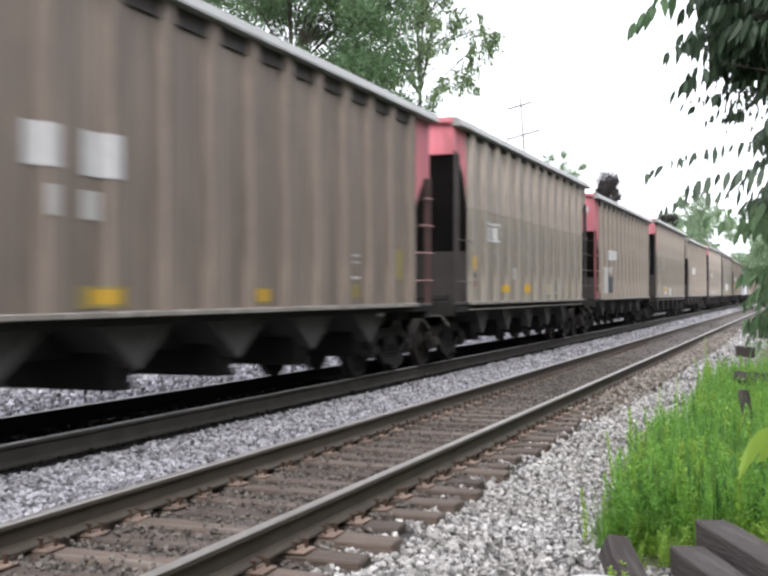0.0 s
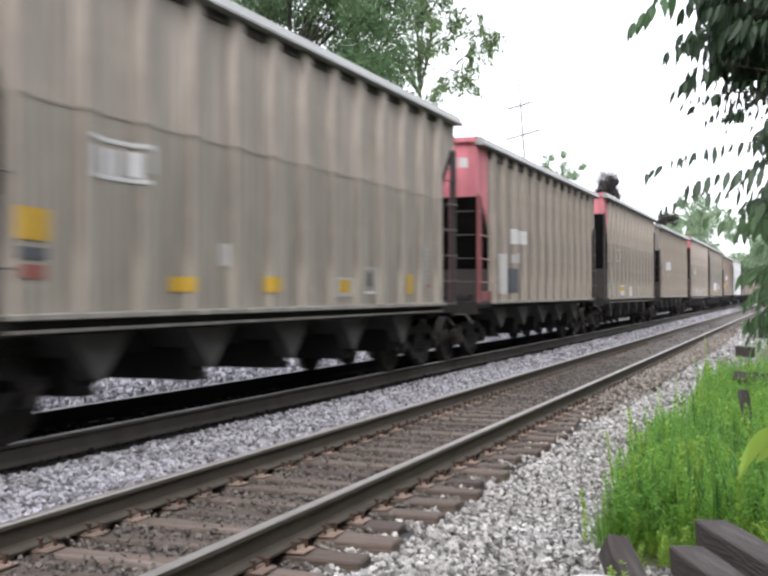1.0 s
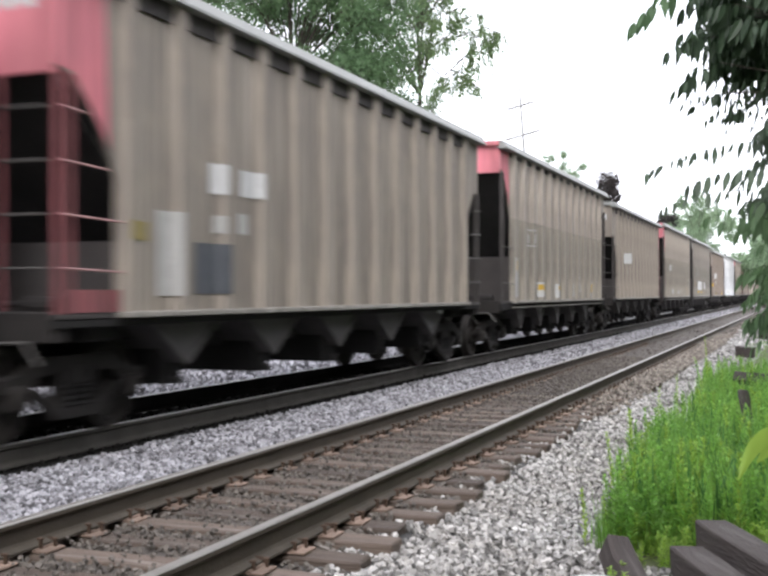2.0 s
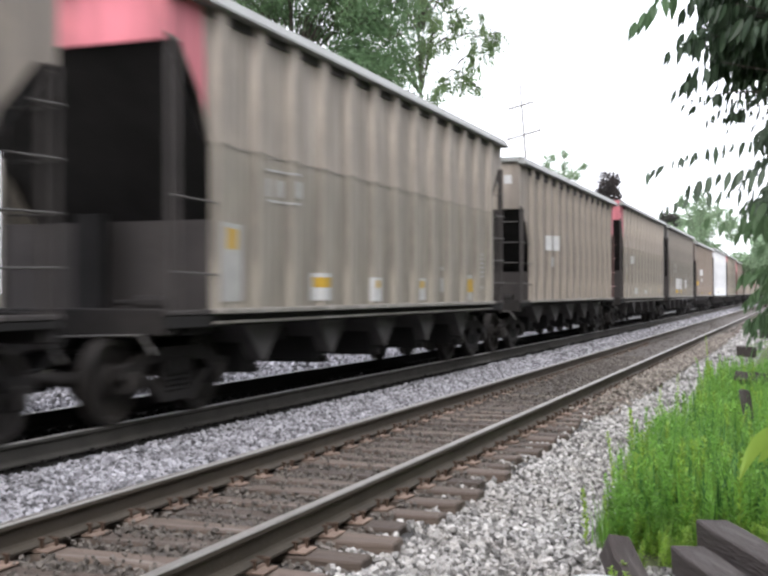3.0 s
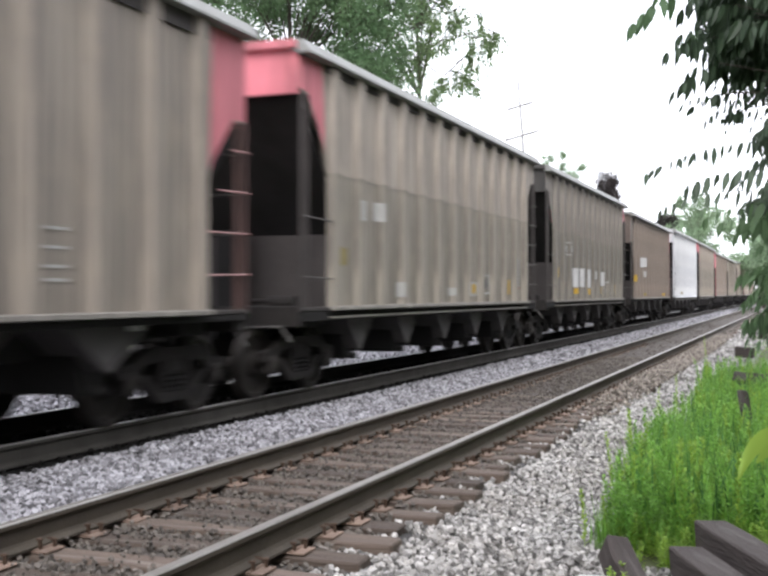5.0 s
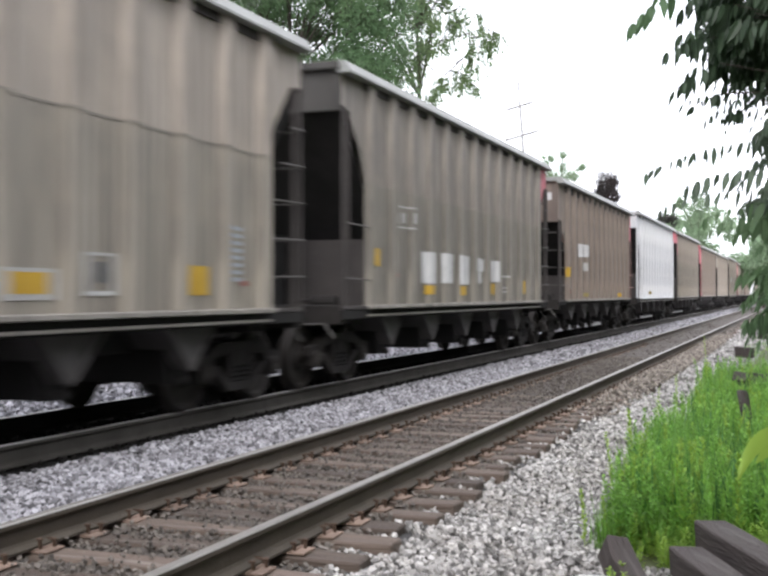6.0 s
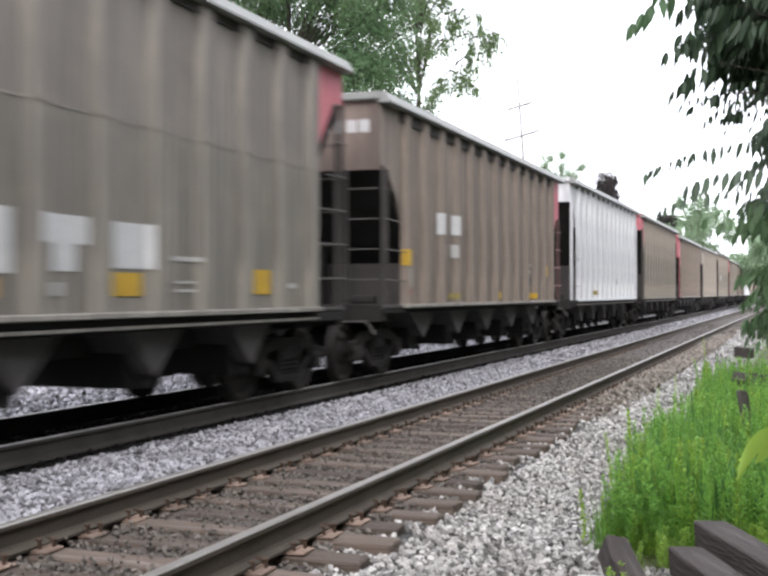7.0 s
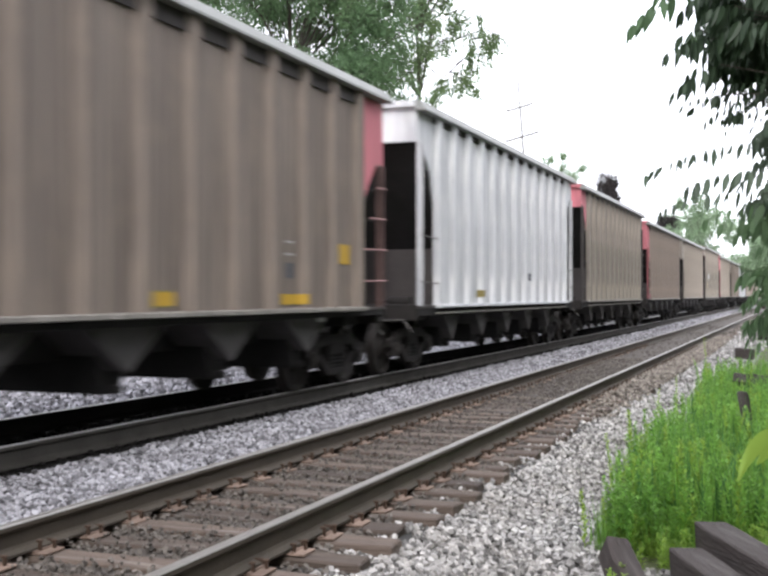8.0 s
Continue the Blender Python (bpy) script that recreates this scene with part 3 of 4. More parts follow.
        truck(car, e * (L - 0.95))
    piece("white_tag", lambda bm: bx(bm, 1.325, 1.345, 4.60, 4.84, 1.02, 1.09, 0.006), M["white"], "small white reflective tag")
    piece("centre_sill", lambda bm: bx(bm, -0.2, 0.2, -L + 0.2, L - 0.2, 0.78, 1.12, 0.02), M["under"])
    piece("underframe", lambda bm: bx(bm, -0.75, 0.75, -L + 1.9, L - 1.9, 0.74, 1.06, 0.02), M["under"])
    for k in range(5):
        b = part("discharge_bay", cached(("discharge_bay", kind), lambda bm: chute(bm, kind), M["chute"]), None, car, "grey three-cornered discharge chute", at=pose(0, (k - 2) * 2.15, 0))
        part("gate", cached("gate", gate, M["under"]), None, b)
        for s in (-1, 1):
            part("flange", cached(("flange", s, kind), lambda bm: flange(bm, s, kind), M["chute"]), None, b)
    for z in v["seams"]:
        mark(car, kind, "seam", 0.0, z, 2 * L - 2.2, 0.024, "seam")
    for m in v["marks"]:
        mark(car, kind, *m)
    return car


def mark(car, kind, name, y, z, w, h, material):
    """Paint or a sticker that follows the posts of the side towards the near track, centred y along the car and z over the rail."""
    lift = {"sticker_border": 0.004, "bold_letter": 0.004, "seam": 0.002}.get(name, 0.006)
    ys = [y - w / 2, y + w / 2]
    for p in post_places(HALF_LENGTH):
        ys += [p + d for d in (-RIB[kind][0] - 0.01, -RIB[kind][1], RIB[kind][1], RIB[kind][0] + 0.01) if abs(p + d - y) < w / 2]
    ys = sorted(ys)
    verts = [(side_x(HALF_LENGTH, q, kind) + lift + 0.005, q, zz) for q in ys for zz in (z - h / 2, z + h / 2)]
    part(name, cloud_mesh(name, verts, [(2 * i, 2 * i + 2, 2 * i + 3, 2 * i + 1) for i in range(len(ys) - 1)], M[material]), None, car)

SPEED = 13.6
PITCH = 15.23
# the gaps between the cars at the start: an even pitch, and how far each is off it
GAPS = [19.28 + PITCH * k + d for k, d in enumerate([0.08, -0.15, 0.03, 0.21, 0.26, 0.05, -0.15, 0.06] + [0.0] * 11)]
# what the deep-ended cars carry towards their rear: stickers, a framed stencil, a block of fine lines
REAR_MARKS = [
    ("sticker_border", 1.30, 1.48, 0.86, 0.28, "dim_white"), ("sticker", 1.30, 1.49, 0.62, 0.19, "yellow"), ("stencil_line", 2.38, 1.77, 0.5, 0.03, "dim_white"),
    ("stencil_line", 2.38, 1.40, 0.5, 0.04, "white"), ("stencil_line", 2.17, 1.58, 0.08, 0.36, "dim_white"), ("stencil_line", 2.59, 1.58, 0.08, 0.36, "dim_white"),
    ("stencil", 2.38, 1.60, 0.14, 0.2, "grey_mark"), ("sticker", 4.12, 1.54, 0.56, 0.32, "yellow"), ("stencil", 5.26, 1.52, 0.16, 0.06, "red_mark"),
    *[("stencil_line", 4.98, 1.56 + 0.085 * k, 0.42, 0.045, "pale_mark") for k in range(8)]]
MARKS_0 = [
    ("stencil", -3.87, 2.69, 0.49, 0.38, "white"), ("stencil", -3.02, 2.69, 0.53, 0.42, "white"), ("stencil", -3.78, 2.21, 0.24, 0.27, "dim_white"),
    ("stencil", -3.16, 2.21, 0.3, 0.27, "dim_white"), ("sticker_border", -2.95, 1.36, 0.80, 0.21, "dim_yellow"), ("sticker", -2.93, 1.36, 0.50, 0.14, "yellow"), ("sticker_border", 0.28, 1.36, 0.52, 0.19, "dim_yellow"), ("sticker", 0.25, 1.37, 0.58, 0.15, "yellow"),
    ("stencil_line", 3.36, 1.95, 0.3, 0.04, "dim_white"), ("stencil_line", 3.36, 1.85, 0.3, 0.03, "dim_white"),
    ("stencil_line", 3.36, 1.62, 0.3, 0.04, "white"), ("stencil", 3.36, 1.42, 0.3, 0.19, "dim_yellow"), ("stencil", 5.2, 1.86, 0.4, 0.5, "dim_yellow")]
MARKS_1 = [
    ("stencil_line", -4.27, 2.85, 1.01, 0.045, "white"), ("stencil_line", -4.27, 2.5, 1.01, 0.045, "white"),
    ("stencil_line", -3.69, 2.74, 0.14, 0.30, "white"), ("stencil", -4.66, 2.64, 0.20, 0.25, "white"),
    ("stencil", -4.35, 2.65, 0.20, 0.25, "white"), ("stencil", -4.02, 2.66, 0.20, 0.25, "white"),
    ("sticker", -5.55, 1.99, 0.55, 0.28, "yellow"), ("stencil", -5.55, 1.58, 0.45, 0.12, "red_mark"), ("stencil", -5.55, 1.74, 0.5, 0.10, "grey_mark"),
    ("stencil", -2.15, 1.83, 0.2, 0.26, "dim_white"), ("sticker", -3.11, 1.49, 0.42, 0.16, "yellow"), ("sticker", -0.94, 1.5, 0.42, 0.19, "yellow"),
    ("stencil", 0.15, 1.43, 0.16, 0.09, "dim_white")] + REAR_MARKS
MARKS_2 = [
    ("stencil", -3.95, 2.68, 0.27, 0.34, "white"), ("stencil", -3.13, 2.69, 0.45, 0.31, "white"), ("stencil", -3.93, 2.17, 0.16, 0.2, "dim_white"),
    ("stencil", -3.3, 2.21, 0.23, 0.24, "dim_white"), ("graffiti", -4.96, 1.81, 0.39, 0.88, "dim_white"),
    ("graffiti", -4.05, 1.67, 0.7, 0.56, "grey_mark"), ("sticker", -5.54, 2.02, 0.42, 0.19, "dim_yellow")]
MARKS_3 = [
    ("stencil_line", -4.16, 2.92, 0.89, 0.03, "dim_white"), ("stencil_line", -4.16, 2.54, 0.89, 0.03, "dim_white"),
    ("stencil", -4.49, 2.7, 0.16, 0.22, "dim_white"), ("stencil", -4.13, 2.71, 0.16, 0.22, "dim_white"),
    ("stencil", -3.78, 2.72, 0.16, 0.22, "dim_white"), ("sticker_border", -5.48, 1.75, 0.66, 0.9, "dim_white"),
    ("sticker", -5.48, 2.02, 0.42, 0.24, "yellow"), ("sticker_border", -2.93, 1.48, 0.58, 0.37, "white"),
    ("sticker", -2.94, 1.54, 0.42, 0.14, "yellow"), ("sticker_border", -0.82, 1.45, 0.56, 0.36, "white"),
    ("sticker", -0.82, 1.53, 0.42, 0.12, "yellow"), ("sticker_border", 1.33, 1.46, 0.56, 0.37, "white"),
    ("sticker", 1.32, 1.54, 0.42, 0.13, "yellow"), ("stencil", 2.56, 1.84, 0.16, 0.04, "dim_white"), ("stencil", 2.54, 1.54, 0.16, 0.26, "dim_white"),
    ("sticker_border", 4.30, 1.50, 0.50, 0.50, "dim_white"), ("sticker", 4.30, 1.54, 0.54, 0.26, "yellow"),
    *[("stencil_line", 5.2, 1.73 + 0.09 * k, 0.40, 0.035, "dim_white") for k in range(6)], ("stencil", 5.12, 1.50, 0.32, 0.07, "dim_white")]
MARKS_4 = [
    ("stencil", -3.92, 2.68, 0.39, 0.38, "white"), ("stencil", -2.97, 2.71, 0.41, 0.39, "white"), ("stencil", -3.77, 2.21, 0.16, 0.25, "dim_white"),
    ("stencil", -3.18, 2.21, 0.24, 0.25, "dim_white"), ("stencil_line", 3.27, 1.98, 0.31, 0.03, "dim_white"),
    ("stencil_line", 3.27, 1.81, 0.31, 0.03, "dim_white"), ("stencil_line", 3.27, 1.64, 0.31, 0.03, "dim_white"),
    ("stencil_line", 3.27, 1.52, 0.31, 0.03, "dim_white")]
MARKS_5 = [
    ("stencil", -4.72, 2.63, 0.28, 0.3, "dim_white"), ("stencil", -3.98, 2.66, 0.31, 0.29, "dim_white"),
    ("sticker", -5.41, 1.93, 0.42, 0.25, "dim_yellow"), ("stencil", -2.99, 1.46, 0.23, 0.24, "dim_white"),
    ("stencil", -0.17, 1.43, 0.24, 0.15, "dim_white")] + REAR_MARKS
MARKS_6 = [
    ("stencil_line", -4.17, 2.83, 0.78, 0.03, "dim_white"), ("stencil_line", -4.17, 2.49, 0.78, 0.03, "dim_white"),
    ("stencil", -4.48, 2.63, 0.16, 0.17, "dim_white"), ("stencil", -4.16, 2.65, 0.16, 0.17, "dim_white"),
    ("stencil", -3.83, 2.66, 0.16, 0.18, "dim_white"), ("sticker", -5.5, 1.96, 0.46, 0.27, "yellow"),
    ("stencil", -4.65, 1.69, 0.16, 0.04, "red_mark"), ("bold_letter", -2.83, 1.85, 0.82, 0.55, "white"),
    ("bold_letter", -1.75, 1.86, 0.72, 0.55, "white"), ("letter_notch", -1.58, 1.95, 0.26, 0.03, "grey_mark"),
    ("letter_notch", -1.58, 1.79, 0.26, 0.03, "grey_mark"), ("bold_letter", -0.69, 1.85, 0.79, 0.56, "white"),
    ("bold_letter", 0.4, 1.98, 0.78, 0.26, "white"), ("bold_letter", 1.42, 1.87, 0.76, 0.45, "white"), ("sticker", -2.88, 1.46, 0.43, 0.16, "yellow"),
    ("sticker", -0.78, 1.45, 0.59, 0.17, "yellow"), ("sticker", 1.34, 1.49, 0.62, 0.23, "yellow"), ("stencil", 0.31, 1.44, 0.16, 0.12, "dim_white"),
    ("stencil", 2.5, 1.77, 0.5, 0.05, "dim_white"), ("bold_letter", 0.42, 1.74, 0.34, 0.28, "white"), ("sticker", 4.25, 1.54, 0.54, 0.30, "yellow"),
    ("stencil", 5.1, 1.50, 0.34, 0.06, "dim_white"), ("stencil_line", 2.5, 1.52, 0.4, 0.03, "dim_white"), ("stencil_line", 2.5, 1.43, 0.4, 0.03, "dim_white")]
MARKS_7 = [
    ("stencil", -3.78, 2.67, 0.41, 0.39, "white"), ("stencil", -2.89, 2.69, 0.48, 0.37, "white"), ("stencil", -3.69, 2.19, 0.16, 0.22, "dim_white"),
    ("stencil", -3.05, 2.2, 0.25, 0.25, "dim_white"), ("sticker", -5.68, 2.0, 0.42, 0.27, "yellow"),
    ("stencil", -5.64, 1.67, 0.16, 0.31, "dim_white"), ("stencil", -5.64, 1.43, 0.22, 0.07, "red_mark"),
    ("sticker", -2.97, 1.35, 0.64, 0.11, "dim_yellow"), ("sticker_border", 0.31, 1.355, 0.56, 0.18, "dim_yellow"), ("sticker", 0.36, 1.355, 0.54, 0.14, "yellow"), ("sticker", 3.5, 1.34, 0.64, 0.13, "yellow"),
    ("stencil_line", 3.42, 2.08, 0.26, 0.03, "dim_white"), ("stencil_line", 3.42, 1.92, 0.26, 0.03, "dim_white"),
    ("stencil", 3.42, 1.71, 0.2, 0.2, "grey_mark"), ("sticker", 5.23, 1.98, 0.42, 0.28, "yellow")]

CARS = [
    # skin, front end, rear end, kind of end, marks
    ("brown", "brown", "red", "low", MARKS_0), ("pale_tan", "red", "pale_tan", "deep", MARKS_1), ("tan", "red", "tan", "low", MARKS_2),
    ("pale_tan", "red", "pale_tan", "deep", MARKS_3), ("tan", "tan", "red", "low", MARKS_4), ("pale_tan", "red", "pale_tan", "deep", MARKS_5),
    ("grey", "black", "red", "deep", MARKS_6), ("brown", "end_brown", "red", "low", MARKS_7), ("silver", "silver", "silver", "deep", [("stencil", 1.6, 1.82, 0.28, 0.18, "grey_mark"), ("sticker", -2.9, 1.42, 0.4, 0.14, "dim_yellow")]),
    ("tan", "red", "tan", "deep", []), ("brown", "red", "brown", "low", []), ("tan", "tan", "red", "low", MARKS_4[4:]),
    ("tan", "tan", "red", "deep", MARKS_1[:8]), ("tan", "red", "tan", "low", []), ("brown", "brown", "red", "low", []),
    ("silver", "silver", "silver", "deep", []), ("tan", "tan", "red", "low", []), ("brown", "red", "brown", "low", []), ("tan", "tan", "red", "low", [])]
LOOKS = {"pale_tan": "dusty pale-tan", "tan": "dusty tan", "brown": "dusty brown", "grey": "dusty grey", "silver": "pale silver"}


def build_train():
    train = []
    for i, (skin, front, rear, kind, marks) in enumerate(CARS):
        ends = "one faded red end" if "red" in (front, rear) else "plain ends"
        v = {"kind": kind, "skin": skin, "front": front, "rear": rear, "marks": marks, "seams": [SEAM] if kind == "deep" and skin != "silver" else [],
             "letters": i in (2, 4, 7), "label": "weathered " + LOOKS[skin] + " hopper car with " + ends}
        car = hopper_car(v)
        y = GAPS[i] - PITCH / 2 if i == 0 else (GAPS[i - 1] + GAPS[i]) / 2
        car.matrix_basis = pose(FAR_X, y, FAR_RAIL_TOP)
        train.append((car, y))
    return train


# ---- stones ----
CUBE_F = np.array([(0, 1, 3, 2), (4, 6, 7, 5), (0, 4, 5, 1), (2, 3, 7, 6), (0, 2, 6, 4), (1, 5, 7, 3)])
CUBE_V = np.array([(x, y, z) for x in (-1, 1) for y in (-1, 1) for z in (-1, 1)], float)


def stone_shapes(n, g, size):
    v = CUBE_V[None] * g.uniform(0.6, 1.0, (n, 8, 3)) * g.uniform(0.65, 1.0, (n, 1, 3))
    q = g.normal(size=(n, 4))
    q /= np.linalg.norm(q, axis=1)[:, None]
    w, x, y, z = q.T
    R = np.stack([1 - 2 * (y * y + z * z), 2 * (x * y - z * w), 2 * (x * z + y * w), 2 * (x * y + z * w), 1 - 2 * (x * x + z * z), 2 * (y * z - x * w),
                  2 * (x * z - y * w), 2 * (y * z + x * w), 1 - 2 * (x * x + y * y)], 1).reshape(n, 3, 3)
    return np.einsum("nij,nkj->nki", R, v) * (size * g.uniform(0.55, 1.15, n))[:, None, None]


def stones(name, parent, n, x0, x1, y0, y1, size, material, g, lift=0.0, lean=1.0, skip=None, label=""):
    """Crushed stones strewn over a strip; lean > 1 crowds them towards y0."""
    x = g.uniform(x0, x1, n)
    y = y0 + (y1 - y0) * g.uniform(0, 1, n) ** lean
    if skip is not None:
        keep = skip(x, y)
        x, y = x[keep], y[keep]
        n = len(x)
    z = np.interp(x, PROFILE_X, PROFILE_Z) + lift + g.uniform(-0.022, 0.034, n)
    v = stone_shapes(n, g, size) + np.stack([x, y, z], 1)[:, None]
    f = CUBE_F[None] + 8 * np.arange(n)[:, None, None]
    ob = new(name, cloud_mesh(name, v.reshape(-1, 3).tolist(), f.reshape(-1, 4).tolist(), material))
    ob.parent = parent
    return tagged(ob, label, kind="stuff")


def build_ballast():
    g = np.random.default_rng(11)
    near = lambda x, y: ~((np.abs(x + 3.084) < 0.09) | (np.abs(x + 4.594) < 0.09))
    between = lambda x, y: near(x, y) & (np.abs((y - 0.86 + SLEEPER_STEP / 2) % SLEEPER_STEP - SLEEPER_STEP / 2) > 0.115)
    later = lambda x, y: g.uniform(0, 1, len(y)) < np.clip((y - 13) / 13, 0, 1)
    stones("ballast_stones", bed, 25000, -2.52, -1.1, 5.0, 18, 0.0245, M["warm_stone"], g, 0.0, 1.4, near)
    stones("ballast_stones", bed, 3600, -1.45, -0.5, 4.6, 7.9, 0.024, M["warm_stone"], g, 0.03)
    stones("ballast_stones", bed, 12000, -2.52, -1.3, 16, 45, 0.034, M["warm_stone"], g, 0.0, 1.3, near)
    stones("ballast_stones", bed, 3000, -2.80, -2.45, 5.0, 26, 0.026, M["warm_stone"], g, 0.0, 1.4, between)
    stones("ballast_stones", bed, 28000, -6.6, -5.0, 6.0, 26, 0.029, M["stone"], g, 0.0, 1.4, near)
    stones("ballast_stones", bed, 9000, -6.6, -5.0, 24, 60, 0.042, M["stone"], g, 0.0, 1.3, near)
    stones("ballast_stones", bed, 12000, -14.0, -8.75, 11.0, 50, 0.05, M["stone"], g, 0.01, 1.3)
    stones("oily_stones", bed, 6000, -8.6, -6.75, 7.0, 45, 0.04, M["train_shade"], g, 0.01, 1.3)
    stones("dirty_stones", bed, 9000, -4.95, -2.75, 5.0, 17, 0.021, M["dirt_stone"], g, 0.030, 1.3, between)
    stones("dirty_stones", bed, 1300, -4.5, -3.15, 5.0, 14, 0.015, M["dirt_stone"], g, 0.066, 1.2)
    stones("dirty_stones", bed, 9000, -4.5, -3.15, 13, 28, 0.020, M["dirt_stone"], g, 0.074, 1.0, later)
    stones("dirty_stones", bed, 1700, -2.95, -2.6, 5.0, 26, 0.024, M["dirt_stone"], g, 0.0, 1.4, between)
    stones("dirty_stones", bed, 5000, -4.95, -2.65, 24, 60, 0.028, M["dirt_stone"], g, 0.06, 1.3, near)
    # dirt that has silted up between the rails and half buries the sleepers
    xs, ys = np.arange(-4.52, -3.14, 0.06), np.concatenate([np.arange(4, 40, 0.06), np.arange(40, 420, 4)])
    verts = [(x, y, -0.062 + 0.060 * min(1.0, max(0.0, (y - 11) / 14)) + 0.024 * noise.noise((x * 1.9, y * 1.9, 0.0)) + 0.020 * noise.noise((x * 6, y * 6, 3.0))
              + 0.010 * noise.noise((x * 19, y * 19, 5.0)) - 0.35 * max(0, abs(x + 3.84) - 0.52) ** 1.3) for y in ys for x in xs]
    k = len(xs)
    part("dirt_layer", cloud_mesh("dirt_layer", verts, [(j * k + i, j * k + i + 1, j * k + k + i + 1, j * k + k + i) for j in range(len(ys) - 1) for i in range(k - 1)], M["dirt"], True), None, bed)
    ys = np.concatenate([np.arange(13, 40, 0.09), np.arange(40, 420, 4)])
    xs = np.arange(-3.02, -2.36, 0.06)
    verts = [(x, y, -0.13 + 0.115 * min(1.0, max(0.0, (y - 16) / 14)) + 0.03 * noise.noise((x * 3, y * 3, 1.0)) + 0.016 * noise.noise((x * 14, y * 14, 5.0))
              - 0.22 * max(0, x + 2.72)) for y in ys for x in xs]
    k = len(xs)
    part("dirt_layer", cloud_mesh("dirt_layer", verts, [(j * k + i, j * k + i + 1, j * k + k + i + 1, j * k + k + i) for j in range(len(ys) - 1) for i in range(k - 1)], M["tan_dirt"], True), None, bed)
    stones("dirty_stones", bed, 7000, -3.0, -2.4, 15, 45, 0.026, M["tan_stone"], g, 0.075, 1.0, later)
    stones("ballast_stones", bed, 9000, -2.52, -1.2, 40, 120, 0.07, M["warm_stone"], g, 0.0, 1.5)
    stones("ballast_stones", bed, 7000, -6.55, -5.0, 55, 150, 0.075, M["stone"], g, 0.0, 1.5)
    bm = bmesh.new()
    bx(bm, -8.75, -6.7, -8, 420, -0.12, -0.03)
    part("oily_layer", bm, M["train_shade"], bed)
    stones("ballast_stones", bed, 9000, -2.52, -1.1, -8, 5.0, 0.030, M["warm_stone"], g, 0.0)
    stones("ballast_stones", bed, 9000, -6.6, -5.0, -8, 6.0, 0.034, M["stone"], g, 0.0)
    # the stones nearest to the camera, one by one
    shapes = stone_shapes(12, g, 0.030)
    meshes = [cloud_mesh("stone", s.tolist(), CUBE_F.tolist(), M["warm_stone"]) for s in shapes]
    for i in range(280):
        x, y = g.uniform(-2.5, -1.25), 6.0 + 4.5 * g.uniform() ** 1.2
        part("stone", meshes[i % 12], None, bed, at=pose(x, y, ground_z(x) + 0.03, *g.uniform(-60, 60, 3)))


# ---- trees and weeds ----
def leaf_cloud(centres, dirs, size, g, ratio=0.5, droop=0.4):
    """Pointed leaves, two triangles bent along the midrib, at the given places."""
    n = len(centres)
    d = dirs + g.normal(0, 0.45, (n, 3))
    d[:, 2] -= droop
    d /= np.linalg.norm(d, axis=1)[:, None]
    side = np.cross(d, g.normal(size=(n, 3)))
    side /= np.linalg.norm(side, axis=1)[:, None]
    ln = (size * g.uniform(0.6, 1.3, n))[:, None]
    v = np.stack([centres, centres + d * ln * 0.45 + side * ln * ratio * 0.5, centres + d * ln, centres + d * ln * 0.45 - side * ln * ratio * 0.5], 1)
    return v.reshape(-1, 3).tolist(), (np.arange(n)[:, None] * 4 + np.array([0, 1, 2, 3])).tolist()


def tree(name, label, base, height, blobs, leaf, material, seed, leaves=90, twigs=16, droop=0.5, lean=(0, 0), trunk_r=0.2):
    """A tree: a tapered trunk, a limb to each blob of the crown (centre x, y, z and radius), twigs from it and leaves along the twigs."""
    g = np.random.default_rng(seed)
    t = thing(name, label, "tree", pose(*base))
    bm = bmesh.new()
    pts = [Vector((lean[0] * k + 0.12 * math.sin(k * 5), lean[1] * k + 0.12 * math.cos(k * 4), height * k)) for k in np.linspace(0, 1, 7)]
    for i, (a, b) in enumerate(zip(pts, pts[1:])):
        rod(bm, a, b, trunk_r * (1 - i / 7.5), trunk_r * (1 - (i + 1) / 7.5), 8)
    V, F = [], []
    for cx, cy, cz, r in blobs:
        c = Vector((cx - base[0], cy - base[1], cz - base[2]))
        k = min(5, max(2, int(6 * (c.z - r) / height * 0.9)))
        a = pts[k]
        mid = a.lerp(c, 0.55) + Vector((0, 0, 0.12 * (c - a).length))
        r0 = trunk_r * 0.30
        rod(bm, a, mid, r0 * 0.6, r0 * 0.35, 6)
        rod(bm, mid, c, r0 * 0.35, r0 * 0.15, 6)
        for _ in range(twigs):
            d = g.normal(size=3)
            d /= np.linalg.norm(d)
            tip = np.array(c) + d * r * g.uniform(0.45, 1.15)
            s = np.array(mid.lerp(c, g.uniform(0.4, 1.0)))
            rod(bm, s, tip, r0 * 0.2, 0.006, 4)
            n = leaves
            f = g.uniform(0.35, 1.05, n)[:, None]
            p = s + (tip - s) * f + g.normal(0, 0.30 * r, (n, 3)) * np.array([1, 1, 0.9])
            vs, fs = leaf_cloud(p, np.repeat(d[None], n, 0) * 0.6, leaf, g, 0.5, droop)
            o = len(V)
            V += vs
            F += [[q + o for q in f4] for f4 in fs]
    part("trunk", mesh_of("trunk", bm, M["bark"]), None, t)
    part("crown", cloud_mesh("crown", V, F, M[material]), None, t)
    return t


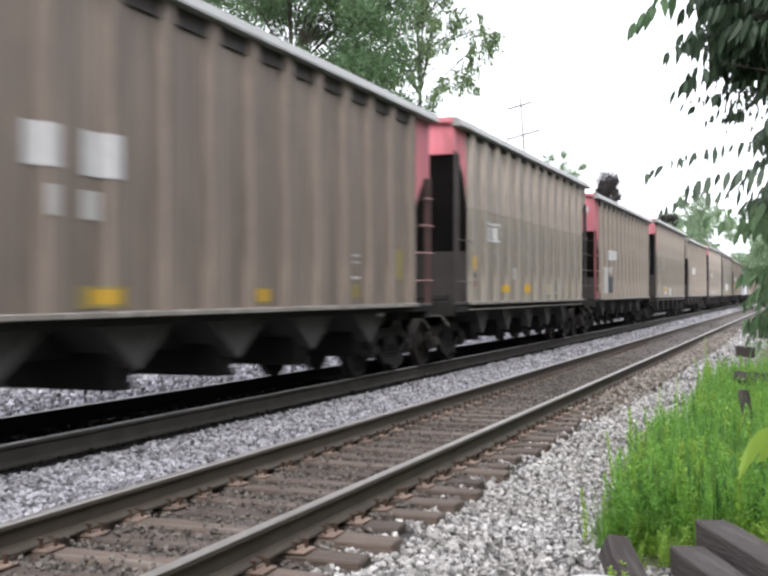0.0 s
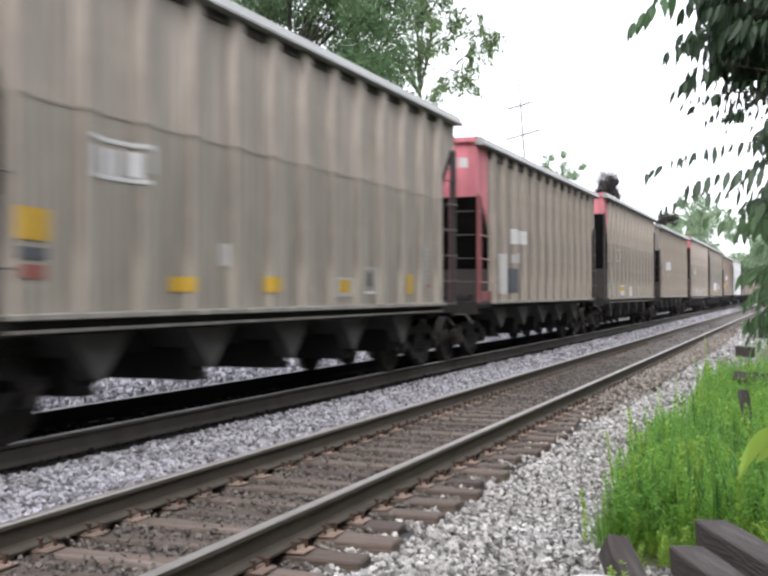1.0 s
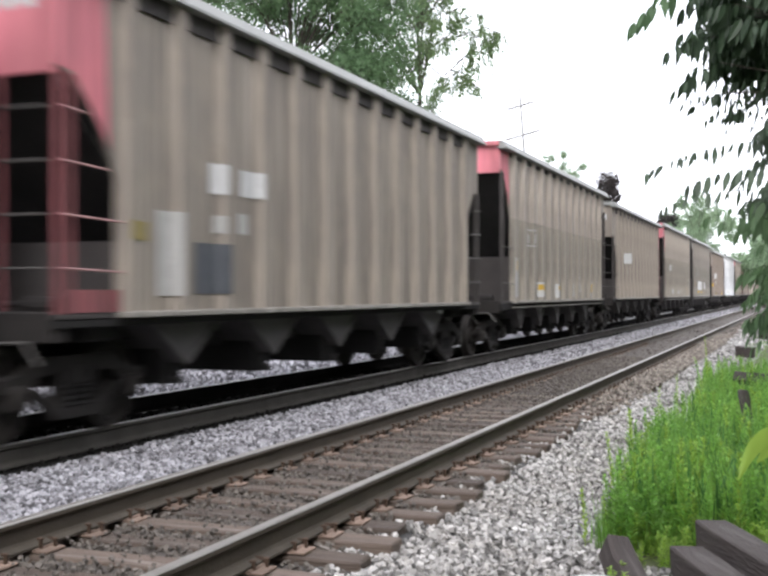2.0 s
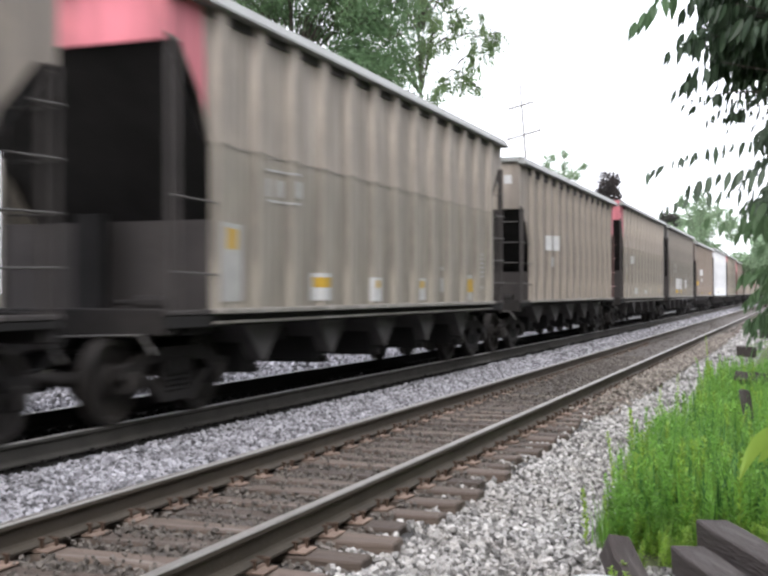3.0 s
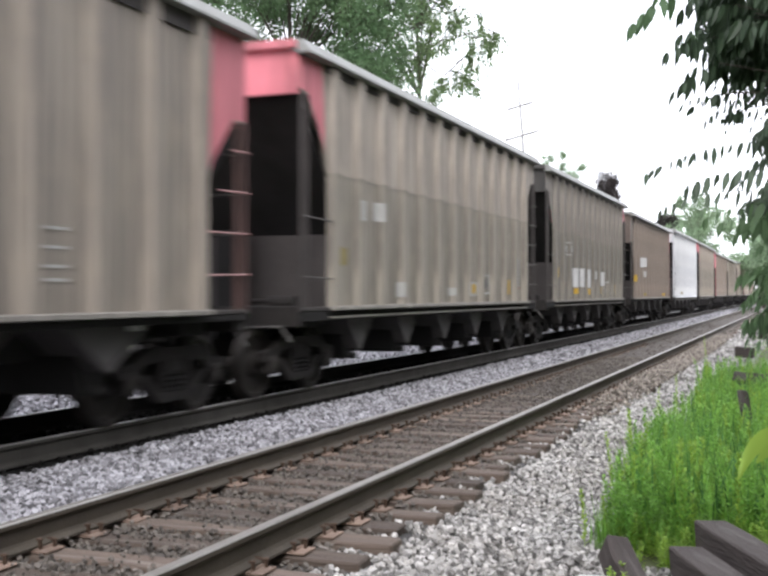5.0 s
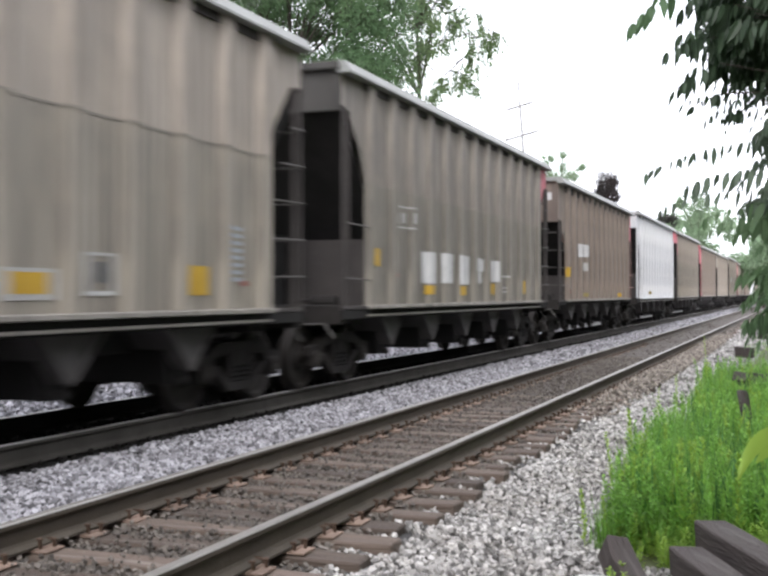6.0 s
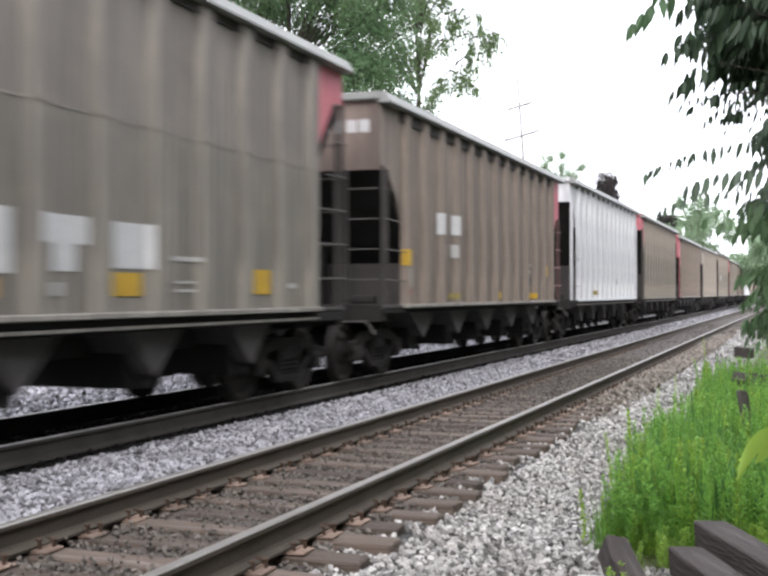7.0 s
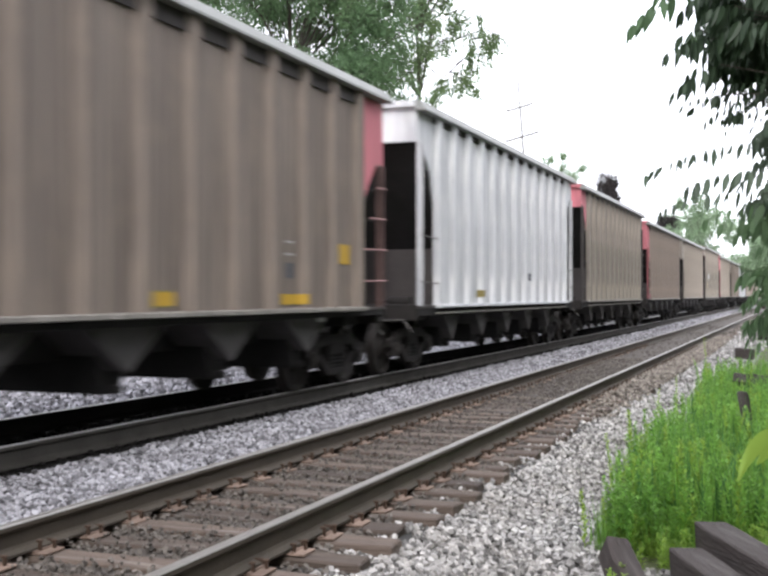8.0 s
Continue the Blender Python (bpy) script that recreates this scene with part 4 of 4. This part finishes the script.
def blobs_in(g, n, centre, spread, r):
    return [(*(np.array(centre) + np.array(spread) * g.uniform(-1, 1, 3)), r * g.uniform(0.7, 1.25)) for _ in range(n)]


def blobs_across(g, n, centre, spread, r):
    """Clumps in a box turned square to the camera's view, to fit it: half its width, depth and height."""
    a, b, c = (s * g.uniform(-1, 1, n) for s in spread)
    return [(centre[0] + 0.935 * u - 0.354 * v, centre[1] + 0.354 * u + 0.935 * v, centre[2] + w, r * g.uniform(0.6, 1.3)) for u, v, w in zip(a, b, c)]


def hanging_twigs(t, base, tips, g, material):
    """Thin twigs that hang from the crown's outer limbs, leaves all along them."""
    bm, V, F = bmesh.new(), [], []
    for x, y, z, length, ox, oz in tips:
        a = np.array((x - base[0], y - base[1], z - base[2]))
        root = a + np.array((-0.935 * ox, -0.354 * ox, oz))
        rod(bm, root, a, 0.035, 0.015, 5)
        for _ in range(7):
            p = root + (a - root) * g.uniform(0.35, 1.0)
            q = p + np.array([g.normal(0, 0.16), g.normal(0, 0.16), -length * g.uniform(0.45, 1.1)])
            rod(bm, p, q, 0.010, 0.004, 4)
            n = int(34 * length) + 6
            f = g.uniform(0.05, 1.05, n)[:, None]
            vs, fs = leaf_cloud(p + (q - p) * f + g.normal(0, 0.07, (n, 3)), np.zeros((n, 3)), 0.135, g, 0.45, 1.0)
            o = len(V)
            V += vs
            F += [[k + o for k in f4] for f4 in fs]
    part("hanging_limb", mesh_of("hanging_limb", bm, M["bark"]), None, t)
    part("hanging_leaves", cloud_mesh("hanging_leaves", V, F, M[material]), None, t)


def build_trees():
    g = np.random.default_rng(5)
    base = (-17.23, 36.25, -0.35)
    tree("tree", "tall dense green tree behind the train", base, 15,
         blobs_across(g, 75, (-17.6, 36.05, 12.2), (3.3, 2.2, 4.0), 0.85) + blobs_across(g, 40, (-14.9, 37.2, 11.9), (1.7, 1.6, 3.4), 0.8), 0.135, "leaf_mid", 1, 44, 15, trunk_r=0.16)
    base = (-13.87, 40.73, -0.35)
    t = tree("tree", "airy green tree with drooping outer twigs behind the train", base, 14.5,
             blobs_across(g, 48, (-14.95, 40.3, 12.2), (1.9, 1.3, 4.2), 0.72) + blobs_across(g, 17, (-12.9, 41.05, 13.5), (1.25, 0.9, 2.6), 0.6), 0.13, "leaf_pale", 2, 24, 13, 0.9, trunk_r=0.15)
    hanging_twigs(t, base, [(-11.62, 41.53, 12.6, 1.2, 1.0, -0.4), (-11.3, 41.66, 12.1, 1.6, 1.3, -0.5), (-11.08, 41.74, 11.8, 1.5, 0.9, -0.2), (-10.92, 41.8, 11.75, 0.8, 0.6, 0.2),
                            (-11.44, 41.61, 11.5, 1.4, 1.2, -0.9), (-11.98, 41.4, 11.1, 1.1, 1.1, -1.0), (-12.43, 41.24, 10.3, 0.7, 0.9, -0.5), (-12.03, 41.39, 10.1, 0.9, 0.8, 0.2),
                            (-11.8, 41.5, 9.7, 0.6, 0.7, 0.4), (-12.9, 41.0, 9.9, 0.8, 0.6, 0.5), (-12.2, 41.3, 12.9, 1.3, 0.8, -0.4), (-12.6, 41.2, 11.9, 1.2, 0.8, -0.6)], g, "leaf_pale")
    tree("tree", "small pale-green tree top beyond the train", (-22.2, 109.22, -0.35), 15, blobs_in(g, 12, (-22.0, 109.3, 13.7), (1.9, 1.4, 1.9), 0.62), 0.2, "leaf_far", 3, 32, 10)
    tree("tree", "dark copper-leaved tree beyond the train", (-16.44, 100.71, -0.35), 11, blobs_in(g, 13, (-16.25, 100.75, 10.9), (0.75, 0.6, 1.2), 0.6), 0.18, "leaf_brown", 4, 46, 12)
    tree("tree", "dark copper-leaved tree beyond the train", (-14.77, 133.42, -0.35), 9, blobs_in(g, 10, (-14.77, 133.42, 9.6), (1.5, 0.9, 1.0), 0.6), 0.2, "leaf_brown", 6, 50, 12)
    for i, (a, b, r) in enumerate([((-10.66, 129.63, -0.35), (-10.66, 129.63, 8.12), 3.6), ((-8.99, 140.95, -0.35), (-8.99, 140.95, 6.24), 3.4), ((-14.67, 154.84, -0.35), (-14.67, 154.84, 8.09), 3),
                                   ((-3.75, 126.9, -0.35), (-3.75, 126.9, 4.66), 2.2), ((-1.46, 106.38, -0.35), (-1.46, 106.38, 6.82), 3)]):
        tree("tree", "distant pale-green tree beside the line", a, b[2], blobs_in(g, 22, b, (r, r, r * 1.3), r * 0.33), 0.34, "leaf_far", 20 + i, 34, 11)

    # unseen trees, added to keep the low sky's light off the cars
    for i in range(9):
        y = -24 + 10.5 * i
        tree("sky_block_tree", "unseen leafy tree added to block low sky light", (3.9, y, -0.2), 9.0, blobs_in(g, 38, (4.1, y, 4.6), (0.9, 5.2, 4.3), 1.2), 0.42, "leaf_hedge", 60 + i, 28, 12)


LEAFLET = ((0.0, 0.08), (0.12, 0.62), (0.30, 1.0), (0.52, 0.92), (0.76, 0.52), (1.0, 0.0))     # along a leaflet, and its half width


def frond(g, a, b, size, pairs=7, hang=1.1):
    """A feathered leaf: a stalk from a to b, arched, with pairs of hanging leaflets folded along their midribs."""
    a, b = np.array(a, float), np.array(b, float)
    V, F = [], []
    across = np.cross(b - a, (0, 0, 1.0))
    across /= np.linalg.norm(across)
    sag = 0.07 * np.linalg.norm(b - a)
    line = lambda f: a + (b - a) * f + np.array([0, 0, sag * 4 * f * (1 - f)])
    for k in range(12):
        p, q = line(k / 12), line((k + 1) / 12)
        w = 0.003
        o = len(V)
        V += [p - across * w, p + across * w, q + across * w, q - across * w, p - [0, 0, w], q - [0, 0, w]]
        F += [[o, o + 1, o + 2, o + 3], [o, o + 3, o + 5, o + 4]]
    along = (b - a) / np.linalg.norm(b - a)
    for k in range(2 * pairs + 1):
        f = 1.0 if k == 2 * pairs else 0.12 + 0.84 * (k // 2) / (pairs - 1) + g.uniform(-0.02, 0.02)
        s = 0 if k == 2 * pairs else (-1, 1)[k % 2]
        p = line(f)
        d = across * s * g.uniform(0.15, 0.6) + along * g.uniform(0.0, 0.55) + np.array([0, 0, -hang * g.uniform(0.6, 1.3)])
        d /= np.linalg.norm(d)
        side = np.cross(d, np.array([-0.354, 0.935, 0.0]) + g.normal(0, 1.3, 3))
        side /= np.linalg.norm(side)
        nrm = np.cross(d, side)
        ln = size * g.uniform(0.7, 1.2) * (1.05 - 0.35 * f)
        wd = 0.145 * ln * g.uniform(0.8, 1.2)
        curl = g.uniform(-0.05, 0.10) * ln
        o = len(V)
        for u, w in LEAFLET:
            m = p + d * ln * u + nrm * curl * u * u
            V += [m - side * wd * w + nrm * 0.25 * wd * w, m, m + side * wd * w + nrm * 0.25 * wd * w]
        for r in range(len(LEAFLET) - 1):
            i = o + 3 * r
            F += [[i, i + 1, i + 4, i + 3], [i + 1, i + 2, i + 5, i + 4]]
    return [tuple(v) for v in V], F


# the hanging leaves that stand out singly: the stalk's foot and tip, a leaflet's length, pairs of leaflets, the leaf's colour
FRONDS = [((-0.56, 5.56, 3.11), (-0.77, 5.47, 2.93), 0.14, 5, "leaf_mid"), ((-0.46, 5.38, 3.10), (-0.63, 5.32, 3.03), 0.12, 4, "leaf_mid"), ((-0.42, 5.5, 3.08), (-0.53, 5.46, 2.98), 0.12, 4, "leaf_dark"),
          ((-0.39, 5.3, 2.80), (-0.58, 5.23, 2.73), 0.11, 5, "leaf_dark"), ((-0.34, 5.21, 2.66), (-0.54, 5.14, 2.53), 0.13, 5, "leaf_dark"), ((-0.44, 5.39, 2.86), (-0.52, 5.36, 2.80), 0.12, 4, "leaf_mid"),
          ((-0.10, 5.20, 2.29), (-0.64, 5.0, 2.15), 0.095, 13, "leaf_grey"), ((-0.11, 4.87, 2.13), (-0.45, 4.75, 2.06), 0.10, 8, "leaf_grey"), ((-0.14, 4.76, 2.03), (-0.53, 4.61, 1.96), 0.08, 9, "leaf_grey"),
          ((-0.11, 4.98, 2.0), (-0.38, 4.88, 1.93), 0.09, 6, "leaf_mid")]


def more_fronds(g):
    """The rest of the crown: the thick of it with its shade in the leaf colour, small-leaved sprays under that, and
    loose greener ones by the trunk.
    """
    out = []
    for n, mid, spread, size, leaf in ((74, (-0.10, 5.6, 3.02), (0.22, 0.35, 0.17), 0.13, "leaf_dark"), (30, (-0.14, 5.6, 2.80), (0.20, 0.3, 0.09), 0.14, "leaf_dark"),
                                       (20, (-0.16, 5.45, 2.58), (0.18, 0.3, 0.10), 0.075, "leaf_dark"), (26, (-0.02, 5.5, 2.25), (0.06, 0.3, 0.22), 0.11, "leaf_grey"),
                                       (16, (-0.04, 5.6, 1.86), (0.09, 0.3, 0.18), 0.11, "leaf_mid"), (12, (-0.05, 5.6, 1.55), (0.08, 0.3, 0.10), 0.10, "leaf_mid")):
        for _ in range(n):
            a = np.array(mid) + np.array(spread) * g.uniform(-1, 1, 3)
            b = a + np.array([-g.uniform(0.10, 0.22), g.uniform(-0.15, 0.15), -g.uniform(-0.02, 0.13)])
            out.append((tuple(a), tuple(b), size, 5, leaf))
    return out


def build_near_tree():
    g = np.random.default_rng(31)
    base = (0.34, 5.69, -0.35)
    t = thing("tree", "near tree with feathered dark-green hanging leaves", "tree", pose(*base))
    B = np.array(base)
    bm = bmesh.new()
    top = np.array((0.27, 5.66, 3.34)) - B
    rod(bm, (0, 0, 0), Vector(top * 0.5 + np.array([0.1, 0.05, 0])), 0.09, 0.07)
    rod(bm, Vector(top * 0.5 + np.array([0.1, 0.05, 0])), Vector(top), 0.07, 0.04)
    ends = []
    for k in range(9):
        f = 0.45 + 0.55 * k / 8
        a = top * f
        ends.append(a)
    fronds = FRONDS + more_fronds(g)
    for a, *_ in fronds:
        a = np.array(a) - B
        o = min(ends, key=lambda e: np.linalg.norm(e - a))
        rod(bm, Vector(o), Vector(a), 0.005, 0.002, 5)
    part("trunk", mesh_of("trunk", bm, M["bark"]), None, t)
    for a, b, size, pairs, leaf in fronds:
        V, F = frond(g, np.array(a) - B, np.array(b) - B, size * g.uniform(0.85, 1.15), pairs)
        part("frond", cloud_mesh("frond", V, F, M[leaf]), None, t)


def blades(g, n, x0, x1, y0, y1, h, w, lean=1.0):
    x = g.uniform(x0, x1, n)
    y = y0 + (y1 - y0) * g.uniform(0, 1, n) ** lean
    x = np.maximum(x, -1.55 + 0.25 * np.sin(y * 0.9) + 0.15 * np.sin(y * 2.7) + 0.05 * g.normal(size=n))
    z = np.interp(x, [-2.5, -1.3, -0.6, 1.5, 6.0], [-0.05, -0.36, -0.34, -0.22, -0.1]) - 0.02
    hh = h * g.uniform(0.45, 1.1, n) * np.interp(y, [18, 30], [1.0, 0.45])
    az = g.uniform(0, 2 * np.pi, n)
    bend = g.uniform(0.05, 0.4, n) * hh
    p = np.stack([x, y, z], 1)
    s = np.stack([np.cos(az), np.sin(az), 0 * az], 1) * (w * g.uniform(0.6, 1.3, n))[:, None]
    d = np.stack([np.cos(az + 1.3), np.sin(az + 1.3), 0 * az], 1) * bend[:, None]
    up = np.array([0, 0, 1.0])
    v = np.stack([p - s, p + s, p + d * 0.3 + up * (hh * 0.55)[:, None] + s * 0.8, p + d * 0.3 + up * (hh * 0.55)[:, None] - s * 0.8, p + d + up * hh[:, None]], 1)
    i = np.arange(n)[:, None] * 5
    quads = (i + np.array([0, 1, 2, 3])).tolist()
    tris = (i + np.array([3, 2, 4])).tolist()
    return v.reshape(-1, 3).tolist(), quads + tris


def weed(g, h, leaf, n):
    """An upright weed: a thin stem with many narrow leaves, denser and smaller towards its tip."""
    V, F = [], []
    lean = g.normal(0, 0.06, 2) * h
    at = lambda f: np.array([lean[0] * f * f, lean[1] * f * f, h * f])
    for k in range(5):
        p, q = at(k / 5), at((k + 1) / 5)
        for u in (np.array([0.0025, 0, 0]), np.array([0, 0.0025, 0])):
            o = len(V)
            V += [p - u, p + u, q + u, q - u]
            F.append([o, o + 1, o + 2, o + 3])
    for k in range(n):
        f = 0.12 + 0.88 * (k / n) ** 0.8
        az = k * 2.4 + g.uniform(-0.5, 0.5)
        d = np.array([math.cos(az), math.sin(az), g.uniform(0.6, 2.0)])
        d /= np.linalg.norm(d)
        s = np.array([-math.sin(az), math.cos(az), 0]) * leaf * 0.13
        ln = leaf * g.uniform(0.6, 1.2) * (1.15 - 0.65 * f)
        p = at(f)
        o = len(V)
        V += [p, p + d * ln * 0.5 + s, p + d * ln - np.array([0, 0, 0.2 * ln]), p + d * ln * 0.5 - s]
        F.append([o, o + 1, o + 2, o + 3])
    return np.array(V), F


def edge_x(y):
    """Where the weeds meet the ballast."""
    return -1.50 + 0.012 * min(0, 10 - y) + max(0, 8.5 - y) * 0.20 + 0.12 * math.sin(y * 0.9) + 0.10 * math.sin(y * 2.7)


def build_weeds():
    g = np.random.default_rng(3)
    V, F = blades(g, 24000, -1.75, 4.0, 8.4, 70, 0.40, 0.005, 1.6)
    tagged(new("grass", cloud_mesh("grass", V, F, M["grass"])), "bright green tall grass on the bank", "grass", kind="stuff")
    V, F = blades(g, 2600, -1.45, 1.2, 8.8, 24, 0.80, 0.008, 1.5)
    tagged(new("tall_grass", cloud_mesh("tall_grass", V, F, M["grass"])), "upright bright green grass blades on the bank", "grass", kind="stuff")
    V, F = blades(g, 2600, -1.40, 1.2, 8.8, 24, 0.78, 0.010, 1.5)
    tagged(new("dark_grass", cloud_mesh("dark_grass", V, F, M["dark_grass"])), "upright blue-green blades among the weeds on the bank", "grass", kind="stuff")
    kinds = [weed(g, 1.0, 0.15, 44) for _ in range(10)]
    for name, material, count, y0, y1, h0, h1, label in (("weeds", "grass", 1900, 7.2, 23, 0.34, 0.78, "dense upright green weeds on the bank"),
                                                         ("pale_weeds", "weed", 420, 7.4, 21, 0.30, 0.82, "upright weeds with yellow-green tips on the bank"),
                                                         ("low_weeds", "weed", 1000, 6.4, 12, 0.14, 0.32, "low yellow-green weeds among the sleepers")):
        V, F, o = [], [], 0
        for i in range(count):
            y = y0 + (y1 - y0) * g.uniform() ** 1.35
            x = edge_x(y) + 0.1 + (2.6 + 0.05 * y) * g.uniform() ** 1.2
            if (name == "low_weeds" and (x > 0.6 or (x > -1.0 and y < 7.9))) or (name != "low_weeds" and y < 8.4 and x > -1.12):
                continue
            v, f = kinds[i % 10]
            h = g.uniform(h0, h1) + (0.30 * max(0, x + 0.6) if h1 > 0.5 else 0)
            a = g.uniform(0, 6.28)
            R = np.array([[math.cos(a), -math.sin(a), 0], [math.sin(a), math.cos(a), 0], [0, 0, 1]])
            sc = np.array([0.75, 0.75, h]) if h1 > 0.5 else np.array([0.55, 0.55, h])
            V.append((v * sc) @ R.T + np.array([x, y, ground_z(x)]))
            F += [[q + o for q in ff] for ff in f]
            o += len(v)
        tagged(new(name, cloud_mesh(name, np.concatenate(V).tolist(), F, M[material])), label, "weeds", kind="stuff")
    # single tall weeds on the edge of the ballast
    for x, y, h in ((-1.52, 8.3, 0.48), (-1.40, 8.6, 0.40), (-1.66, 10.4, 0.62), (-1.70, 12.0, 0.66), (-1.62, 13.6, 0.80), (-1.55, 15.2, 0.85), (-1.60, 21.0, 1.15), (-1.3, 18.0, 0.9)):
        v, f = weed(g, h, 0.085, 40)
        ob = new("tall_weed", cloud_mesh("tall_weed", v.tolist(), f, M["weed"]))
        ob.location = (x, y, ground_z(x) - 0.01)
        tagged(ob, "tall thin green weed at the edge of the ballast", "weed", "tall weeds at the edge of the ballast")
    # a broad-leaved plant close by
    base = np.array((0.08, 4.52, -0.35))
    t = thing("broad_leaved_plant", "bright green plant with long arching leaves", "plant", pose(*base))
    bm = bmesh.new()
    rod(bm, (0, 0, 0), Vector(np.array((0.04, 4.51, 0.99)) - base), 0.012, 0.008, 6)
    part("stem", bm, M["weed"], t)
    for foot, bend, tip in (((0.04, 4.51, 0.99), (-0.13, 4.33, 1.20), (-0.21, 4.19, 0.94)), ((0.05, 4.52, 0.97), (-0.06, 4.40, 1.12), (-0.15, 4.28, 0.99)),
                            ((0.04, 4.51, 0.96), (-0.07, 4.79, 1.09), (-0.21, 4.84, 0.98))):
        p0, p1, p2 = (np.array(q) - base for q in (foot, bend, tip))
        V, F = [], []
        for k in range(15):
            f = k / 14
            p = p0 * (1 - f) ** 2 + p1 * 2 * f * (1 - f) + p2 * f * f
            w = 0.034 * math.sin(math.pi * min(1, f * 0.92 + 0.06)) ** 0.8 + 0.001
            d = 2 * (1 - f) * (p1 - p0) + 2 * f * (p2 - p1)
            along = d @ np.array([0.935, 0.354, 0.0])
            u = np.array([-0.935 * d[2], -0.354 * d[2], along]) / math.hypot(along, d[2]) * w
            V += [p - u, p + np.array([0, -0.012, 0.0]), p + u]
            if k:
                o = 3 * k
                F += [[o - 3, o - 2, o + 1, o], [o - 2, o - 1, o + 2, o + 1]]
        part("leaf", cloud_mesh("leaf", [tuple(q) for q in V], F, M["weed"], True), None, t)


# ---- pole and old sleepers ----
def build_pole():
    t = thing("utility_pole", "thin grey utility pole with two crossarms behind the train", "utility pole", pose(*(-13.43, 59.07, -0.35), 0, -4.3, 0))
    bm = bmesh.new()
    rod(bm, (0, 0, -0.5), (0, 0, 13.8), 0.12, 0.05, 10)
    part("post", bm, M["pole"], t)
    for z, w in ((12.25, 0.75), (10.62, 0.97)):
        bm = bmesh.new()
        bx(bm, -w, w, -0.11, -0.02, z - 0.06, z + 0.06, 0.01, m=Matrix.Translation((0, 0, z)) @ pose(0, 0, 0, 0, -9, 0) @ Matrix.Translation((0, 0, -z)))
        a = part("crossarm", bm, M["pole"], t)
        for s in (-1, 1):
            bm = bmesh.new()
            zz = z + s * w * 0.158
            lathe(bm, [(zz + 0.05, 0.03), (zz + 0.16, 0.035), (zz + 0.2, 0.06), (zz + 0.26, 0.05)], "z", 8)
            bmesh.ops.translate(bm, vec=(s * w * 0.95, -0.06, 0), verts=bm.verts)
            part("insulator", bm, M["pole"], a)


def old_sleeper(at, length, label, w=0.22, h=0.19):
    bm = bmesh.new()
    bx(bm, -w / 2, w / 2, -length, 0, -h, 0)
    bmesh.ops.subdivide_edges(bm, edges=[e for e in bm.edges if abs(e.verts[0].co.y - e.verts[1].co.y) > 0.5], cuts=6)
    r = random.Random(length)
    for v in bm.verts:
        v.co += Vector((r.uniform(-0.012, 0.012), r.uniform(-0.02, 0.02), r.uniform(-0.01, 0.01)))
    bmesh.ops.bevel(bm, geom=[e for e in bm.edges if e.is_manifold and e.calc_face_angle(0) > 0.8], offset=0.012, segments=1, affect="EDGES")
    ob = new("old_sleeper", mesh_of("old_sleeper", bm, M["old_wood"]))
    ob.matrix_basis = at
    return tagged(ob, label, "sleeper", "discarded sleepers on the bank")


def build_old_sleepers():
    old_sleeper(pose(*(-0.58, 7.91, 0.05), 0, 0, 23), 2.5, "discarded dark wooden sleeper lying in the weeds")
    old_sleeper(pose(*(-0.71, 7.54, -0.06), 0, 0, 23), 2.5, "discarded dark wooden sleeper lying in the weeds")
    old_sleeper(pose(*(-1.12, 7.28, 0.03), 28, 12, 34), 1.4, "broken dark wooden sleeper tilted in the weeds", 0.17)
    old_sleeper(pose(*(-0.95, 18.6, 0.33), 3, 24, 68), 1.1, "discarded grey wooden sleeper half buried in the weeds", h=0.17)
    old_sleeper(pose(*(-0.60, 13.4, 0.50), 74, 6, 60), 0.92, "grey wooden stake leaning in the weeds", 0.10, 0.09)
    for x, y, turn in ((-1.75, 33.5, 80), (-1.6, 47.4, 76)):
        old_sleeper(pose(x, y, 0.06, 2, 0, turn), 0.5, "discarded dark wooden sleeper beside the ballast", h=0.3)


def build_white_stand_in():
    t = thing("white_stand_in", "white domed post standing in for an unidentified white shape", "post", pose(*(-0.52, 3.01, -0.35)))
    bm = bmesh.new()
    lathe(bm, [(0, 0.10), (1.18 - 0.06, 0.10)], "z", 24)
    part("post", mesh_of("post", bm, M["white_rail"], True), None, t)
    bm = bmesh.new()
    lathe(bm, [(1.18 - 0.06, 0.115), (1.18 - 0.02, 0.118), (1.18 - 0.008, 0.10), (1.18, 0.05), (1.18 + 0.001, 0.001)], "z", 32)
    part("cap", mesh_of("cap", bm, M["white_rail"], True), None, t)


TRAIN = build_train()
build_white_stand_in()
build_pole()
build_old_sleepers()
build_trees()
build_near_tree()
build_weeds()
build_ballast()
build_tracks()


def motions():
    """The train rolls towards the camera's left at a steady speed, its wheels turning."""
    for car, y in TRAIN:
        walk(car, [(t / 2, pose(FAR_X, y - SPEED * t / 2, FAR_RAIL_TOP)) for t in range(17)])
    for w, k in WHEELSETS:
        walk(w, [(f / FPS, pose(0, k, 0.457, math.degrees(SPEED * f / FPS / 0.457), 0, 0)) for f in range(0, 241)])


motions()
